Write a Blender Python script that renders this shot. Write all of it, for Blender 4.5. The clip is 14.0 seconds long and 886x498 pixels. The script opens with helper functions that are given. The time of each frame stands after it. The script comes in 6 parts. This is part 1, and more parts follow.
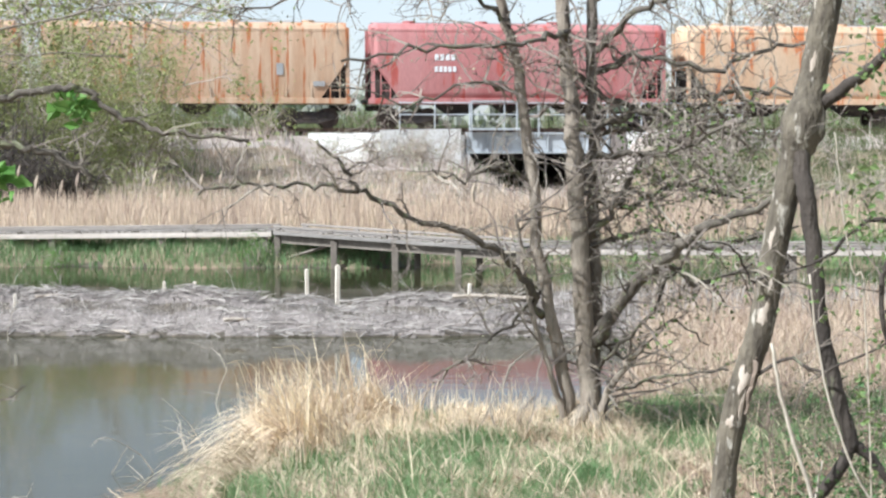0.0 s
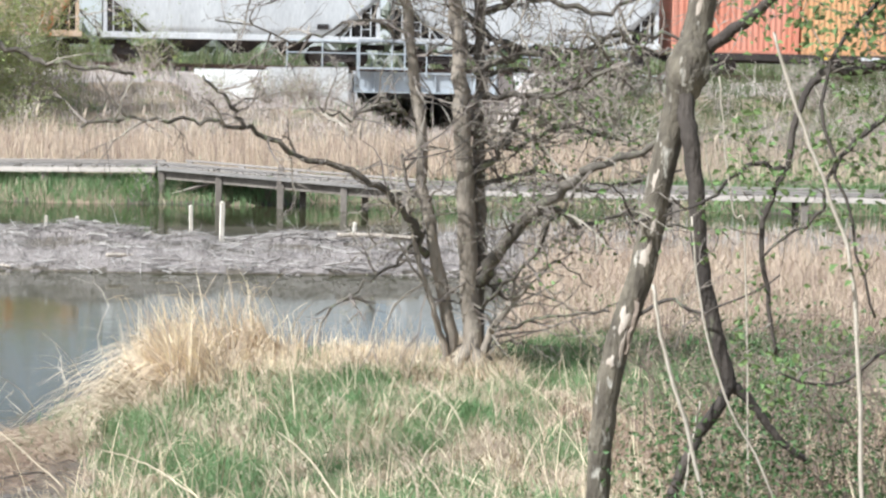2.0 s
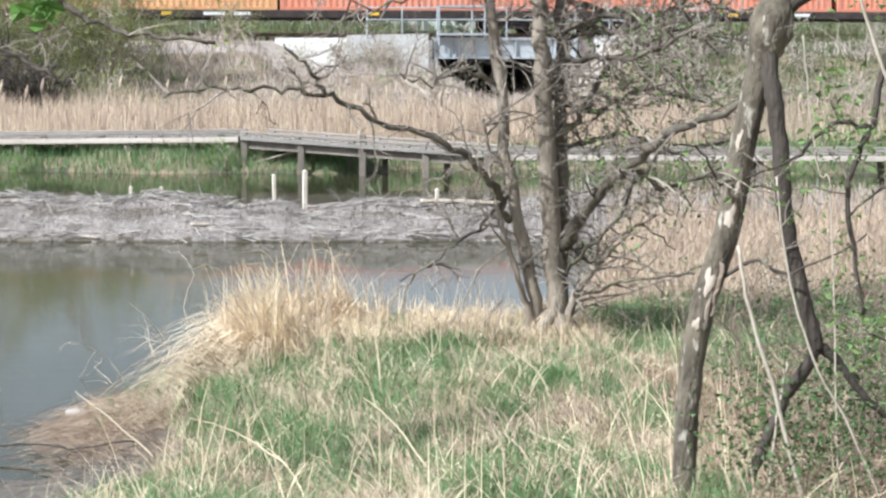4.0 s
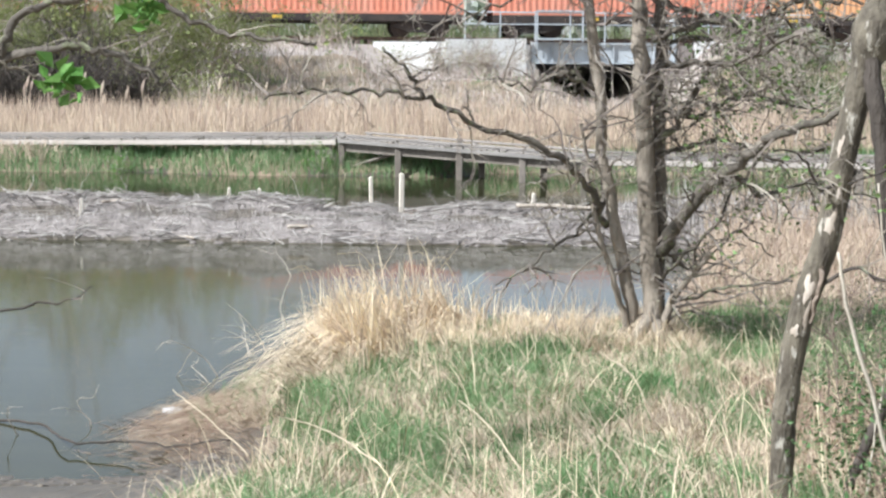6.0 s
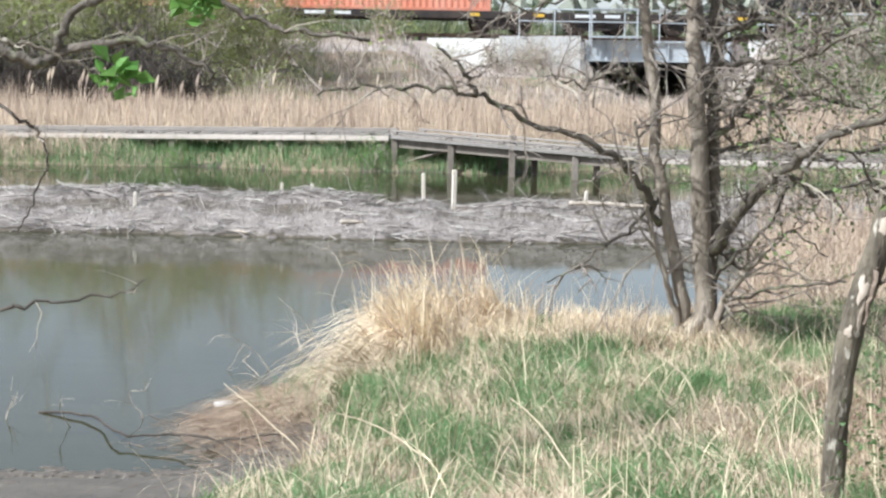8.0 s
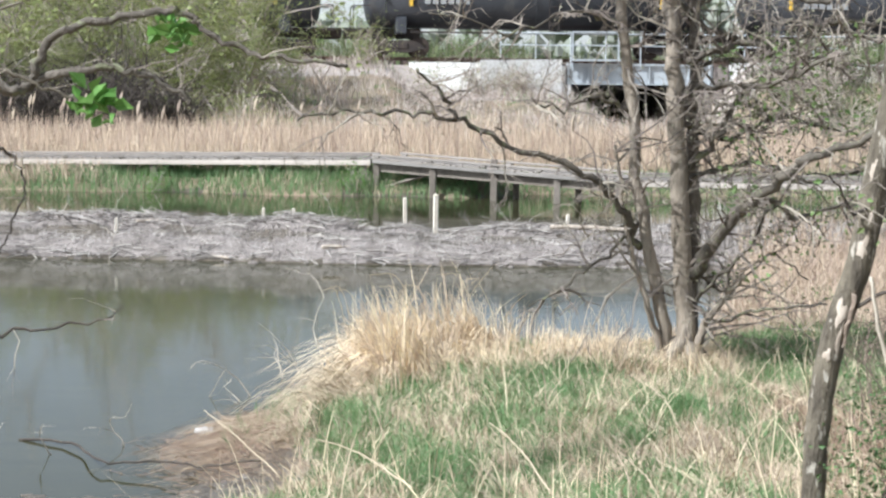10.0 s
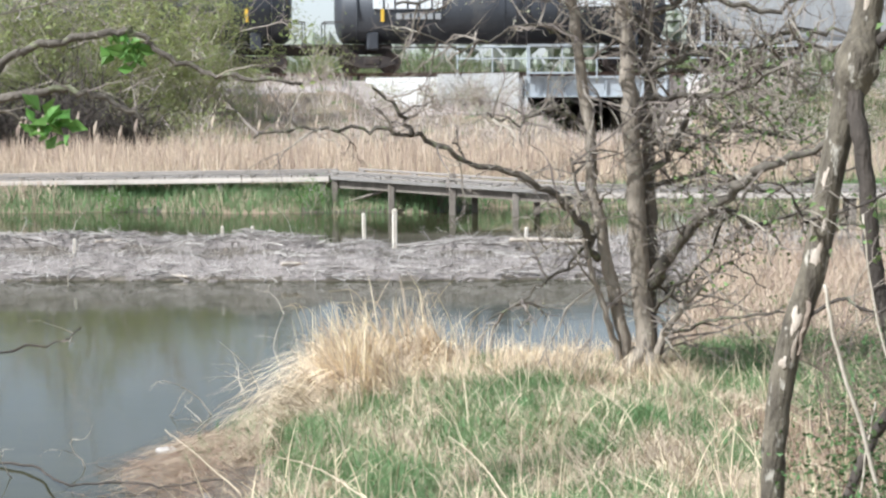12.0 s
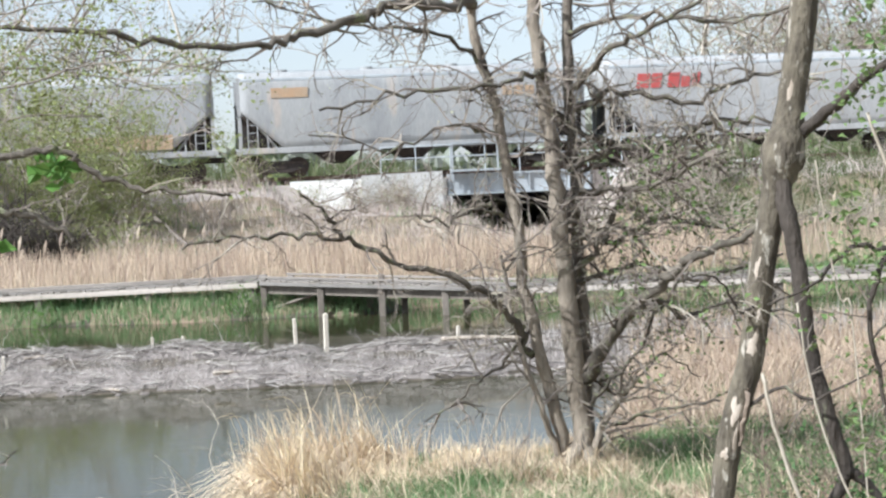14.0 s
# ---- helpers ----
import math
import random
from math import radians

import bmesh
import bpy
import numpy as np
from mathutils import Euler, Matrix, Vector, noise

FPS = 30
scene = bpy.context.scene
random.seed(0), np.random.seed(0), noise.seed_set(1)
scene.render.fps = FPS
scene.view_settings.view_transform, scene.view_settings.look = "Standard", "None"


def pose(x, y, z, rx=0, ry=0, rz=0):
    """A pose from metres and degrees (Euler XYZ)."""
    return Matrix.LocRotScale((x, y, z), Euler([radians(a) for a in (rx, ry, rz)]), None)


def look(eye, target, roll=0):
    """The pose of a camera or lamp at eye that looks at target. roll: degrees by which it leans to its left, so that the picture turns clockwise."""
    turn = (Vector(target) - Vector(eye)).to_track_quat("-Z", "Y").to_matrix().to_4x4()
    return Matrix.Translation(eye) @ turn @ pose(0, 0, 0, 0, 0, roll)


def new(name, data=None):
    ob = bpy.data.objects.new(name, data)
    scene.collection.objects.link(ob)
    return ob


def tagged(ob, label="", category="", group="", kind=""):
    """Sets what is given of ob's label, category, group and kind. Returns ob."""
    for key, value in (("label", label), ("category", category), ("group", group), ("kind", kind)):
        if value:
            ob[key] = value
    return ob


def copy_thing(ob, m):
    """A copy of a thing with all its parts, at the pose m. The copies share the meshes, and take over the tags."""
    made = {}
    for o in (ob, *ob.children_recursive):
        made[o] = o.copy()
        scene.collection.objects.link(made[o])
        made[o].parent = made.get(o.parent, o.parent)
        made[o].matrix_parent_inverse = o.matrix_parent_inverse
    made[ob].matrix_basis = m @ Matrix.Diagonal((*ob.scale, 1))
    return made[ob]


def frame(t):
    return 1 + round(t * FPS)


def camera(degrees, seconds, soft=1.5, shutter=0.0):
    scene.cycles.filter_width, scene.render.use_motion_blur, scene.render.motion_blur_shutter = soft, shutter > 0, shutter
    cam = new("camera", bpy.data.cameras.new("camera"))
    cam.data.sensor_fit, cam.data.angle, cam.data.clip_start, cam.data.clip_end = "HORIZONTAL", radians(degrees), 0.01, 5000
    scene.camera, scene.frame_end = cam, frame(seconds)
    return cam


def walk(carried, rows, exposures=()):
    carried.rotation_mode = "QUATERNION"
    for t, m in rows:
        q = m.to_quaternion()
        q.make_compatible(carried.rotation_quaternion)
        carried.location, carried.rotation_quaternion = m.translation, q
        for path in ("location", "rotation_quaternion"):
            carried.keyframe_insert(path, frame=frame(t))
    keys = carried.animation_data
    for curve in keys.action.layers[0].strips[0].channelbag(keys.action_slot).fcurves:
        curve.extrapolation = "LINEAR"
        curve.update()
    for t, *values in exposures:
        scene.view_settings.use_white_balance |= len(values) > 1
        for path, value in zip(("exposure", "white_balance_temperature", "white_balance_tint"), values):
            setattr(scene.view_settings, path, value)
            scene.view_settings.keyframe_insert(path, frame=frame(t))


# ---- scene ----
# camera: a hand-held long lens, standing on the bank; rows of seconds, yaw, pitch, roll, x, y, z
cam = camera(25.25, 14.0, soft=2.5)


def view(yaw, pitch, roll, x, y, z):
    return pose(x, y, z, 0, 0, yaw) @ pose(0, 0, 0, pitch) @ pose(0, 0, 0, 0, roll) @ pose(0, 0, 0, 90)


STEPS = [
    (0.0, 0.000, -3.238, 0.000, 0.000, 0.000, 3.000),
    (0.5, -1.987, -3.178, -0.044, 0.016, 0.001, 3.002),
    (1.0, -3.267, -4.663, -0.832, 0.014, -0.012, 2.990),
    (1.5, -2.907, -5.727, -0.663, 0.004, 0.006, 2.983),
    (2.0, -3.347, -4.940, -1.131, 0.001, -0.008, 2.989),
    (2.5, -3.177, -3.857, -1.903, -0.003, 0.000, 2.991),
    (3.0, -2.927, -4.892, -1.707, -0.002, 0.008, 2.985),
    (3.5, -2.079, -5.559, -0.950, 0.004, 0.007, 2.984),
    (4.0, -0.946, -5.955, -0.070, 0.000, 0.002, 2.983),
    (4.2, 0.122, -5.851, -0.489, -0.007, 0.005, 2.980),
    (6.3, 2.350, -5.830, -0.758, -0.012, 0.000, 2.973),
    (6.5, 3.000, -5.207, -1.141, -0.023, 0.010, 2.972),
    (7.0, 3.455, -5.645, -0.914, -0.020, 0.005, 2.971),
    (7.2, 3.436, -5.988, -0.880, -0.017, 0.005, 2.967),
    (9.3, 3.162, -5.307, -1.029, -0.005, 0.010, 2.987),
    (9.5, 3.037, -5.164, -0.753, 0.006, 0.018, 2.981),
    (10.0, 2.853, -5.256, -0.637, 0.010, 0.011, 2.982),
    (10.5, 3.206, -4.610, -1.139, 0.007, 0.010, 2.988),
    (11.0, 2.278, -4.768, -1.096, 0.011, 0.003, 2.989),
    (11.5, 0.108, -4.773, -0.857, 0.026, -0.011, 2.991),
    (12.0, 1.712, -4.832, 0.329, 0.031, -0.016, 2.987),
    (12.5, 2.529, -5.243, 0.072, 0.035, -0.001, 2.990),
    (13.0, 2.315, -4.715, 0.324, 0.044, -0.014, 2.994),
    (13.5, 0.247, -2.189, 0.128, 0.044, -0.010, 3.013),
    (14.0, -0.438, -2.024, 2.600, 0.001, 0.005, 3.012),
]
walk(cam, [(s[0], view(*s[1:])) for s in STEPS], [(0.0, 0.66, 5800, 8), (13.0, 0.66, 5800, 8), (13.5, 0.58, 5800, 8), (14.0, 0.58, 5800, 8)])

# hazy spring daylight: the sun stands high to the left, a little behind the camera
SUN_EL, SUN_AZ = 44.0, 236.0        # degrees; azimuth clockwise from +y
world = bpy.data.worlds.new("sky")
scene.world = world
world.use_nodes = True
wn = world.node_tree.nodes
sky = wn.new("ShaderNodeTexSky")
sky.sky_type, sky.sun_disc = "NISHITA", False
sky.sun_elevation, sky.sun_rotation = radians(SUN_EL), radians(SUN_AZ)
sky.air_density, sky.dust_density, sky.ozone_density = 1.0, 0.8, 2.0
wn["Background"].inputs["Strength"].default_value = 0.105
haze = wn.new("ShaderNodeHueSaturation")
haze.inputs["Saturation"].default_value = 0.36
world.node_tree.links.new(sky.outputs[0], haze.inputs["Color"])
world.node_tree.links.new(haze.outputs[0], wn["Background"].inputs["Color"])
sun = new("sun", bpy.data.lights.new("sun", "SUN"))
sun.data.energy, sun.data.angle, sun.data.color = 4.7, radians(1.5), (1.0, 0.98, 0.95)
sa, se = radians(SUN_AZ), radians(SUN_EL)
sun.matrix_world = look((math.sin(sa) * math.cos(se) * 60, math.cos(sa) * math.cos(se) * 60, math.sin(se) * 60), (0, 0, 0))


# ---- materials ----
def mat(name, a, b, scale=4.0, rough=0.8, bump=0.3, fine=40.0, metal=0.0, island=0.0, stretch=(1, 1, 1), spec=0.3, third=None, thr=0.6, through_light=0.0):
    """Two base colours mixed by noise at two scales, an optional third colour in spots, relief, and a shift from piece to piece."""
    m = bpy.data.materials.new(name)
    m.use_nodes = True
    nt = m.node_tree
    n, l = nt.nodes, nt.links
    bs = n["Principled BSDF"]
    bs.inputs["Metallic"].default_value = metal
    bs.inputs["Specular IOR Level"].default_value = spec
    co = n.new("ShaderNodeTexCoord")
    mp = n.new("ShaderNodeMapping")
    mp.inputs["Scale"].default_value = stretch
    l.new(co.outputs["Object"], mp.inputs["Vector"])

    def noise_tex(s, detail=4.0):
        t = n.new("ShaderNodeTexNoise")
        t.inputs["Scale"].default_value, t.inputs["Detail"].default_value, t.inputs["Roughness"].default_value = s, detail, 0.6
        l.new(mp.outputs[0], t.inputs["Vector"])
        return t

    def ramp(src, lo, hi):
        r = n.new("ShaderNodeMapRange")
        r.inputs[1].default_value, r.inputs[2].default_value = lo, hi
        l.new(src, r.inputs[0])
        return r.outputs[0]

    def mix(fac, ca, cb):
        x = n.new("ShaderNodeMix")
        x.data_type = "RGBA"
        if isinstance(fac, float):
            x.inputs[0].default_value = fac
        else:
            l.new(fac, x.inputs[0])
        for sock, c in ((x.inputs[6], ca), (x.inputs[7], cb)):
            if isinstance(c, tuple):
                sock.default_value = (*c, 1)
            else:
                l.new(c, sock)
        return x.outputs[2]

    big, small = noise_tex(scale), noise_tex(fine, 3.0)
    col = mix(ramp(big.outputs[0], 0.36, 0.64), a, b)
    if third:
        spots = noise_tex(scale * 1.7)
        col = mix(ramp(spots.outputs[0], thr, thr + 0.06), col, third)
    grain = n.new("ShaderNodeHueSaturation")
    l.new(col, grain.inputs["Color"])
    g = n.new("ShaderNodeMapRange")
    g.inputs[3].default_value, g.inputs[4].default_value = 0.72, 1.28
    l.new(small.outputs[0], g.inputs[0])
    value = g.outputs[0]
    if island:
        geo = n.new("ShaderNodeNewGeometry")
        k = n.new("ShaderNodeMapRange")
        k.inputs[3].default_value, k.inputs[4].default_value = 1 - island, 1 + island
        l.new(geo.outputs["Random Per Island"], k.inputs[0])
        mu = n.new("ShaderNodeMath")
        mu.operation = "MULTIPLY"
        l.new(value, mu.inputs[0])
        l.new(k.outputs[0], mu.inputs[1])
        value = mu.outputs[0]
        h = n.new("ShaderNodeMapRange")
        h.inputs[3].default_value, h.inputs[4].default_value = 0.5 - island * 0.05, 0.5 + island * 0.05
        l.new(geo.outputs["Random Per Island"], h.inputs[0])
        l.new(h.outputs[0], grain.inputs["Hue"])
    l.new(value, grain.inputs["Value"])
    l.new(grain.outputs[0], bs.inputs["Base Color"])
    rr = n.new("ShaderNodeMapRange")
    rr.inputs[3].default_value, rr.inputs[4].default_value = max(rough - 0.12, 0.02), min(rough + 0.12, 1)
    l.new(big.outputs[0], rr.inputs[0])
    l.new(rr.outputs[0], bs.inputs["Roughness"])
    if bump:
        bu = n.new("ShaderNodeBump")
        bu.inputs["Strength"].default_value, bu.inputs["Distance"].default_value = bump, 0.02
        l.new(small.outputs[0], bu.inputs["Height"])
        l.new(bu.outputs[0], bs.inputs["Normal"])
    if through_light:
        tr = n.new("ShaderNodeBsdfTranslucent")
        l.new(grain.outputs[0], tr.inputs["Color"])
        ms = n.new("ShaderNodeMixShader")
        ms.inputs[0].default_value = through_light
        l.new(bs.outputs[0], ms.inputs[1])
        l.new(tr.outputs[0], ms.inputs[2])
        l.new(ms.outputs[0], n["Material Output"].inputs["Surface"])
    return m


M = {}
M["earth"] = mat("earth", (0.30, 0.22, 0.15), (0.20, 0.17, 0.11), 0.7, 0.95, 0.6, 14, third=(0.12, 0.15, 0.06), thr=0.58)
M["mud"] = mat("mud", (0.085, 0.07, 0.052), (0.15, 0.125, 0.095), 3.5, 0.4, 0.8, 20, spec=0.45, third=(0.22, 0.175, 0.13), thr=0.62)
M["ballast"] = mat("ballast", (0.47, 0.405, 0.355), (0.35, 0.30, 0.26), 1.5, 0.95, 0.8, 12, third=(0.2, 0.15, 0.12))
M["straw"] = mat("straw", (0.60, 0.49, 0.345), (0.46, 0.37, 0.255), 2.0, 0.75, 0, 30, island=0.35, through_light=0.12)
M["sedge"] = mat("sedge", (0.80, 0.66, 0.47), (0.64, 0.50, 0.34), 2.0, 0.75, 0, 30, island=0.35, through_light=0.2)
M["cane"] = mat("cane", (0.17, 0.125, 0.095), (0.26, 0.20, 0.155), 3, 0.85, 0, 30, island=0.4)
M["bark_limb"] = mat("bark_limb", (0.095, 0.08, 0.062), (0.17, 0.145, 0.115), 6, 0.9, 0.8, 50, third=(0.20, 0.20, 0.12), thr=0.56)
M["reed"] = mat("reed", (0.60, 0.47, 0.35), (0.47, 0.36, 0.27), 0.5, 0.8, 0, 10, island=0.35, through_light=0.2)
M["plume"] = mat("plume", (0.46, 0.36, 0.27), (0.54, 0.44, 0.34), 2.0, 0.9, 0, 20, island=0.3)
M["grass"] = mat("grass", (0.135, 0.23, 0.09), (0.21, 0.295, 0.132), 1.2, 0.7, 0, 20, island=0.4, through_light=0.3)
M["leaf"] = mat("leaf", (0.15, 0.225, 0.075), (0.23, 0.30, 0.115), 3, 0.6, 0, 30, island=0.4, through_light=0.35)
M["bramble_leaf"] = mat("bramble_leaf", (0.07, 0.125, 0.042), (0.125, 0.185, 0.07), 3, 0.55, 0, 30, island=0.45, through_light=0.25)
M["bud"] = mat("bud", (0.27, 0.295, 0.11), (0.36, 0.38, 0.16), 0.6, 0.7, 0, 20, island=0.35, through_light=0.35)
M["bud_grey"] = mat("bud_grey", (0.33, 0.31, 0.22), (0.40, 0.38, 0.26), 0.6, 0.8, 0, 20, island=0.35, through_light=0.2)
M["bright_leaf"] = mat("bright_leaf", (0.14, 0.28, 0.06), (0.22, 0.37, 0.10), 8, 0.5, 0, 40, island=0.3, through_light=0.4)
M["bark"] = mat("bark", (0.25, 0.205, 0.155), (0.38, 0.32, 0.25), 4, 0.9, 1.0, 45, stretch=(1, 1, 0.3), third=(0.12, 0.10, 0.08), thr=0.6)
M["bark_dark"] = mat("bark_dark", (0.055, 0.045, 0.037), (0.10, 0.082, 0.066), 6, 0.9, 0.9, 60, stretch=(1, 1, 0.35), third=(0.2, 0.2, 0.13), thr=0.64)
M["bark_near"] = mat("bark_near", (0.085, 0.07, 0.052), (0.20, 0.17, 0.122), 14, 0.9, 1.0, 60, stretch=(1, 1, 0.35), third=(0.42, 0.38, 0.31), thr=0.59)
M["bark_mid"] = mat("bark_mid", (0.14, 0.118, 0.094), (0.25, 0.21, 0.165), 5, 0.9, 1.0, 50, stretch=(1, 1, 0.3), third=(0.30, 0.26, 0.20), thr=0.62)
M["bare_wood"] = mat("bare_wood", (0.56, 0.48, 0.39), (0.38, 0.31, 0.24), 25, 0.8, 0.4, 80, stretch=(1, 1, 0.3))
M["pale_stem"] = mat("pale_stem", (0.55, 0.48, 0.38), (0.42, 0.36, 0.28), 6, 0.8, 0.3, 60)
M["twig"] = mat("twig", (0.34, 0.29, 0.235), (0.20, 0.165, 0.135), 3, 0.9, 0, 30, island=0.35)
M["brush"] = mat("brush", (0.52, 0.44, 0.38), (0.40, 0.33, 0.28), 0.6, 0.9, 0, 10, island=0.35)
M["stick"] = mat("stick", (0.46, 0.415, 0.375), (0.33, 0.295, 0.262), 3, 0.9, 0, 30, island=0.45)
M["bleached"] = mat("bleached", (0.50, 0.45, 0.40), (0.40, 0.35, 0.31), 5, 0.85, 0.2, 40, island=0.2)
M["dam_mud"] = mat("dam_mud", (0.30, 0.262, 0.235), (0.20, 0.172, 0.152), 3.0, 0.95, 0.9, 16, third=(0.16, 0.135, 0.115), thr=0.66)
M["weeds"] = mat("weeds", (0.10, 0.14, 0.055), (0.17, 0.17, 0.09), 0.5, 0.8, 0, 10, island=0.4, through_light=0.2)
M["grey_plank"] = mat("grey_plank", (0.30, 0.27, 0.24), (0.21, 0.19, 0.17), 2, 0.85, 0.4, 30, stretch=(0.4, 1, 1))
M["plank"] = mat("plank", (0.34, 0.30, 0.26), (0.25, 0.22, 0.19), 2, 0.85, 0.4, 30, stretch=(0.4, 1, 1))
M["fascia"] = mat("fascia", (0.66, 0.58, 0.50), (0.52, 0.45, 0.38), 1.2, 0.85, 0.3, 25, stretch=(0.3, 1, 1))
M["post"] = mat("post", (0.27, 0.23, 0.19), (0.18, 0.15, 0.12), 3, 0.9, 0.5, 30, stretch=(1, 1, 0.3))
M["stake"] = mat("stake", (0.82, 0.74, 0.62), (0.72, 0.63, 0.5), 4, 0.7, 0.2, 50)
M["concrete"] = mat("concrete", (0.74, 0.72, 0.68), (0.64, 0.62, 0.58), 0.8, 0.9, 0.3, 14, third=(0.45, 0.43, 0.38), thr=0.68)
M["steel_grey"] = mat("steel_grey", (0.50, 0.53, 0.54), (0.41, 0.43, 0.44), 1.5, 0.6, 0.2, 20, third=(0.28, 0.17, 0.11), thr=0.68)
M["rail"] = mat("rail", (0.12, 0.08, 0.06), (0.18, 0.11, 0.08), 3, 0.6, 0.2, 40, metal=0.4)
M["sleeper"] = mat("sleeper", (0.08, 0.06, 0.05), (0.13, 0.10, 0.08), 3, 0.9, 0.4, 30)
M["rust_orange"] = mat("rust_orange", (0.45, 0.285, 0.175), (0.53, 0.39, 0.27), 0.8, 0.75, 0.2, 14, stretch=(2.2, 1, 0.18), third=(0.40, 0.15, 0.06), thr=0.55)
M["rust_pale"] = mat("rust_pale", (0.60, 0.45, 0.31), (0.56, 0.37, 0.23), 0.8, 0.75, 0.2, 14, stretch=(1.6, 1, 0.25), third=(0.52, 0.18, 0.07), thr=0.55)
M["faded_red"] = mat("faded_red", (0.41, 0.15, 0.14), (0.48, 0.225, 0.21), 0.6, 0.7, 0.15, 12, stretch=(1.5, 1, 0.3), third=(0.42, 0.10, 0.08), thr=0.6)
M["car_white"] = mat("car_white", (0.69, 0.68, 0.65), (0.58, 0.57, 0.55), 0.6, 0.6, 0.1, 12, stretch=(1.4, 1, 0.25), third=(0.55, 0.52, 0.47), thr=0.63)
M["car_grey"] = mat("car_grey", (0.33, 0.33, 0.325), (0.41, 0.405, 0.39), 0.6, 0.65, 0.15, 12, stretch=(1.4, 1, 0.25), third=(0.47, 0.42, 0.37), thr=0.6)
M["car_dusty"] = mat("car_dusty", (0.46, 0.455, 0.44), (0.39, 0.38, 0.365), 0.6, 0.65, 0.1, 12, stretch=(1.4, 1, 0.25), third=(0.42, 0.38, 0.33), thr=0.62)
M["old_orange"] = mat("old_orange", (0.50, 0.33, 0.20), (0.45, 0.34, 0.235), 1.5, 0.75, 0.1, 20)
M["tank_black"] = mat("tank_black", (0.035, 0.037, 0.042), (0.055, 0.057, 0.063), 0.7, 0.5, 0.1, 12, stretch=(1, 1, 0.3), spec=0.5, third=(0.07, 0.068, 0.066), thr=0.62)
M["box_red"] = mat("box_red", (0.64, 0.22, 0.13), (0.64, 0.28, 0.19), 0.5, 0.6, 0.1, 12, stretch=(1.4, 1, 0.25), third=(0.6, 0.2, 0.11), thr=0.64)
M["box_amber"] = mat("box_amber", (0.68, 0.38, 0.18), (0.64, 0.33, 0.16), 0.5, 0.6, 0.1, 12, stretch=(1.4, 1, 0.25), third=(0.6, 0.28, 0.12), thr=0.64)
M["under"] = mat("under", (0.035, 0.03, 0.028), (0.07, 0.055, 0.045), 2, 0.8, 0.3, 20)
M["wheel"] = mat("wheel", (0.06, 0.045, 0.038), (0.10, 0.075, 0.06), 4, 0.6, 0.1, 30, metal=0.3)
M["white_paint"] = mat("white_paint", (0.80, 0.80, 0.78), (0.72, 0.72, 0.70), 2, 0.6, 0, 30)
M["red_paint"] = mat("red_paint", (0.50, 0.09, 0.08), (0.44, 0.13, 0.12), 2, 0.6, 0, 30)
M["yellow_paint"] = mat("yellow_paint", (0.75, 0.48, 0.05), (0.68, 0.42, 0.06), 2, 0.6, 0, 30)
M["grey_paint"] = mat("grey_paint", (0.30, 0.30, 0.29), (0.36, 0.36, 0.35), 2, 0.6, 0, 30)
# the haze of distance is put into this grey base colour
M["far_wood"] = mat("far_wood", (0.20, 0.21, 0.17), (0.26, 0.26, 0.21), 0.05, 0.95, 0, 1.0, island=0.3)
M["dead_leaf"] = mat("dead_leaf", (0.27, 0.185, 0.125), (0.40, 0.29, 0.21), 5, 0.9, 0, 30, island=0.4)
M["field"] = mat("field", (0.12, 0.20, 0.06), (0.20, 0.22, 0.10), 0.05, 0.95, 0, 2.0)


def water_mat():
    m = mat("pond_water", (0.037, 0.038, 0.017), (0.050, 0.048, 0.024), 0.25, 0.05, 0, 3.0, spec=0.2)
    nt = m.node_tree
    n, l = nt.nodes, nt.links
    bs = n["Principled BSDF"]
    for link in list(bs.inputs["Roughness"].links):
        l.remove(link)
    bs.inputs["Roughness"].default_value, bs.inputs["IOR"].default_value = 0.06, 1.33
    co, t, b = n.new("ShaderNodeTexCoord"), n.new("ShaderNodeTexNoise"), n.new("ShaderNodeBump")
    mp = n.new("ShaderNodeMapping")
    mp.inputs["Scale"].default_value = (0.6, 2.2, 1)
    t.inputs["Scale"].default_value, t.inputs["Detail"].default_value = 1.6, 3
    b.inputs["Strength"].default_value, b.inputs["Distance"].default_value = 0.06, 0.02
    l.new(co.outputs["Object"], mp.inputs[0])
    l.new(mp.outputs[0], t.inputs["Vector"])
    l.new(t.outputs[0], b.inputs["Height"])
    l.new(b.outputs[0], bs.inputs["Normal"])
    return m


M["water"] = water_mat()


# ---- builders ----
def obj(name, verts, faces, material, parent=None, label="", smooth=False):
    me = bpy.data.meshes.new(name)
    me.from_pydata([tuple(v) for v in verts], [], faces)
    me.materials.append(material)
    if smooth:
        me.polygons.foreach_set("use_smooth", [True] * len(me.polygons))
    me.update()
    ob = new(name, me)
    ob.parent = parent
    if label:
        tagged(ob, label)
    return ob


def part(name, bm, material, parent, label="", smooth=False):
    """Links a bmesh as one mesh object under a thing or a part."""
    me = bpy.data.meshes.new(name)
    bmesh.ops.recalc_face_normals(bm, faces=bm.faces)
    if smooth:
        for f in bm.faces:
            f.smooth = True
    bm.to_mesh(me)
    bm.free()
    me.materials.append(material)
    ob = new(name, me)
    ob.parent = parent
    if label:
        tagged(ob, label)
    return ob


def thing(name, label, category, at=(0, 0, 0), group=""):
    ob = new(name)
    ob.location = at
    return tagged(ob, label, category, group)


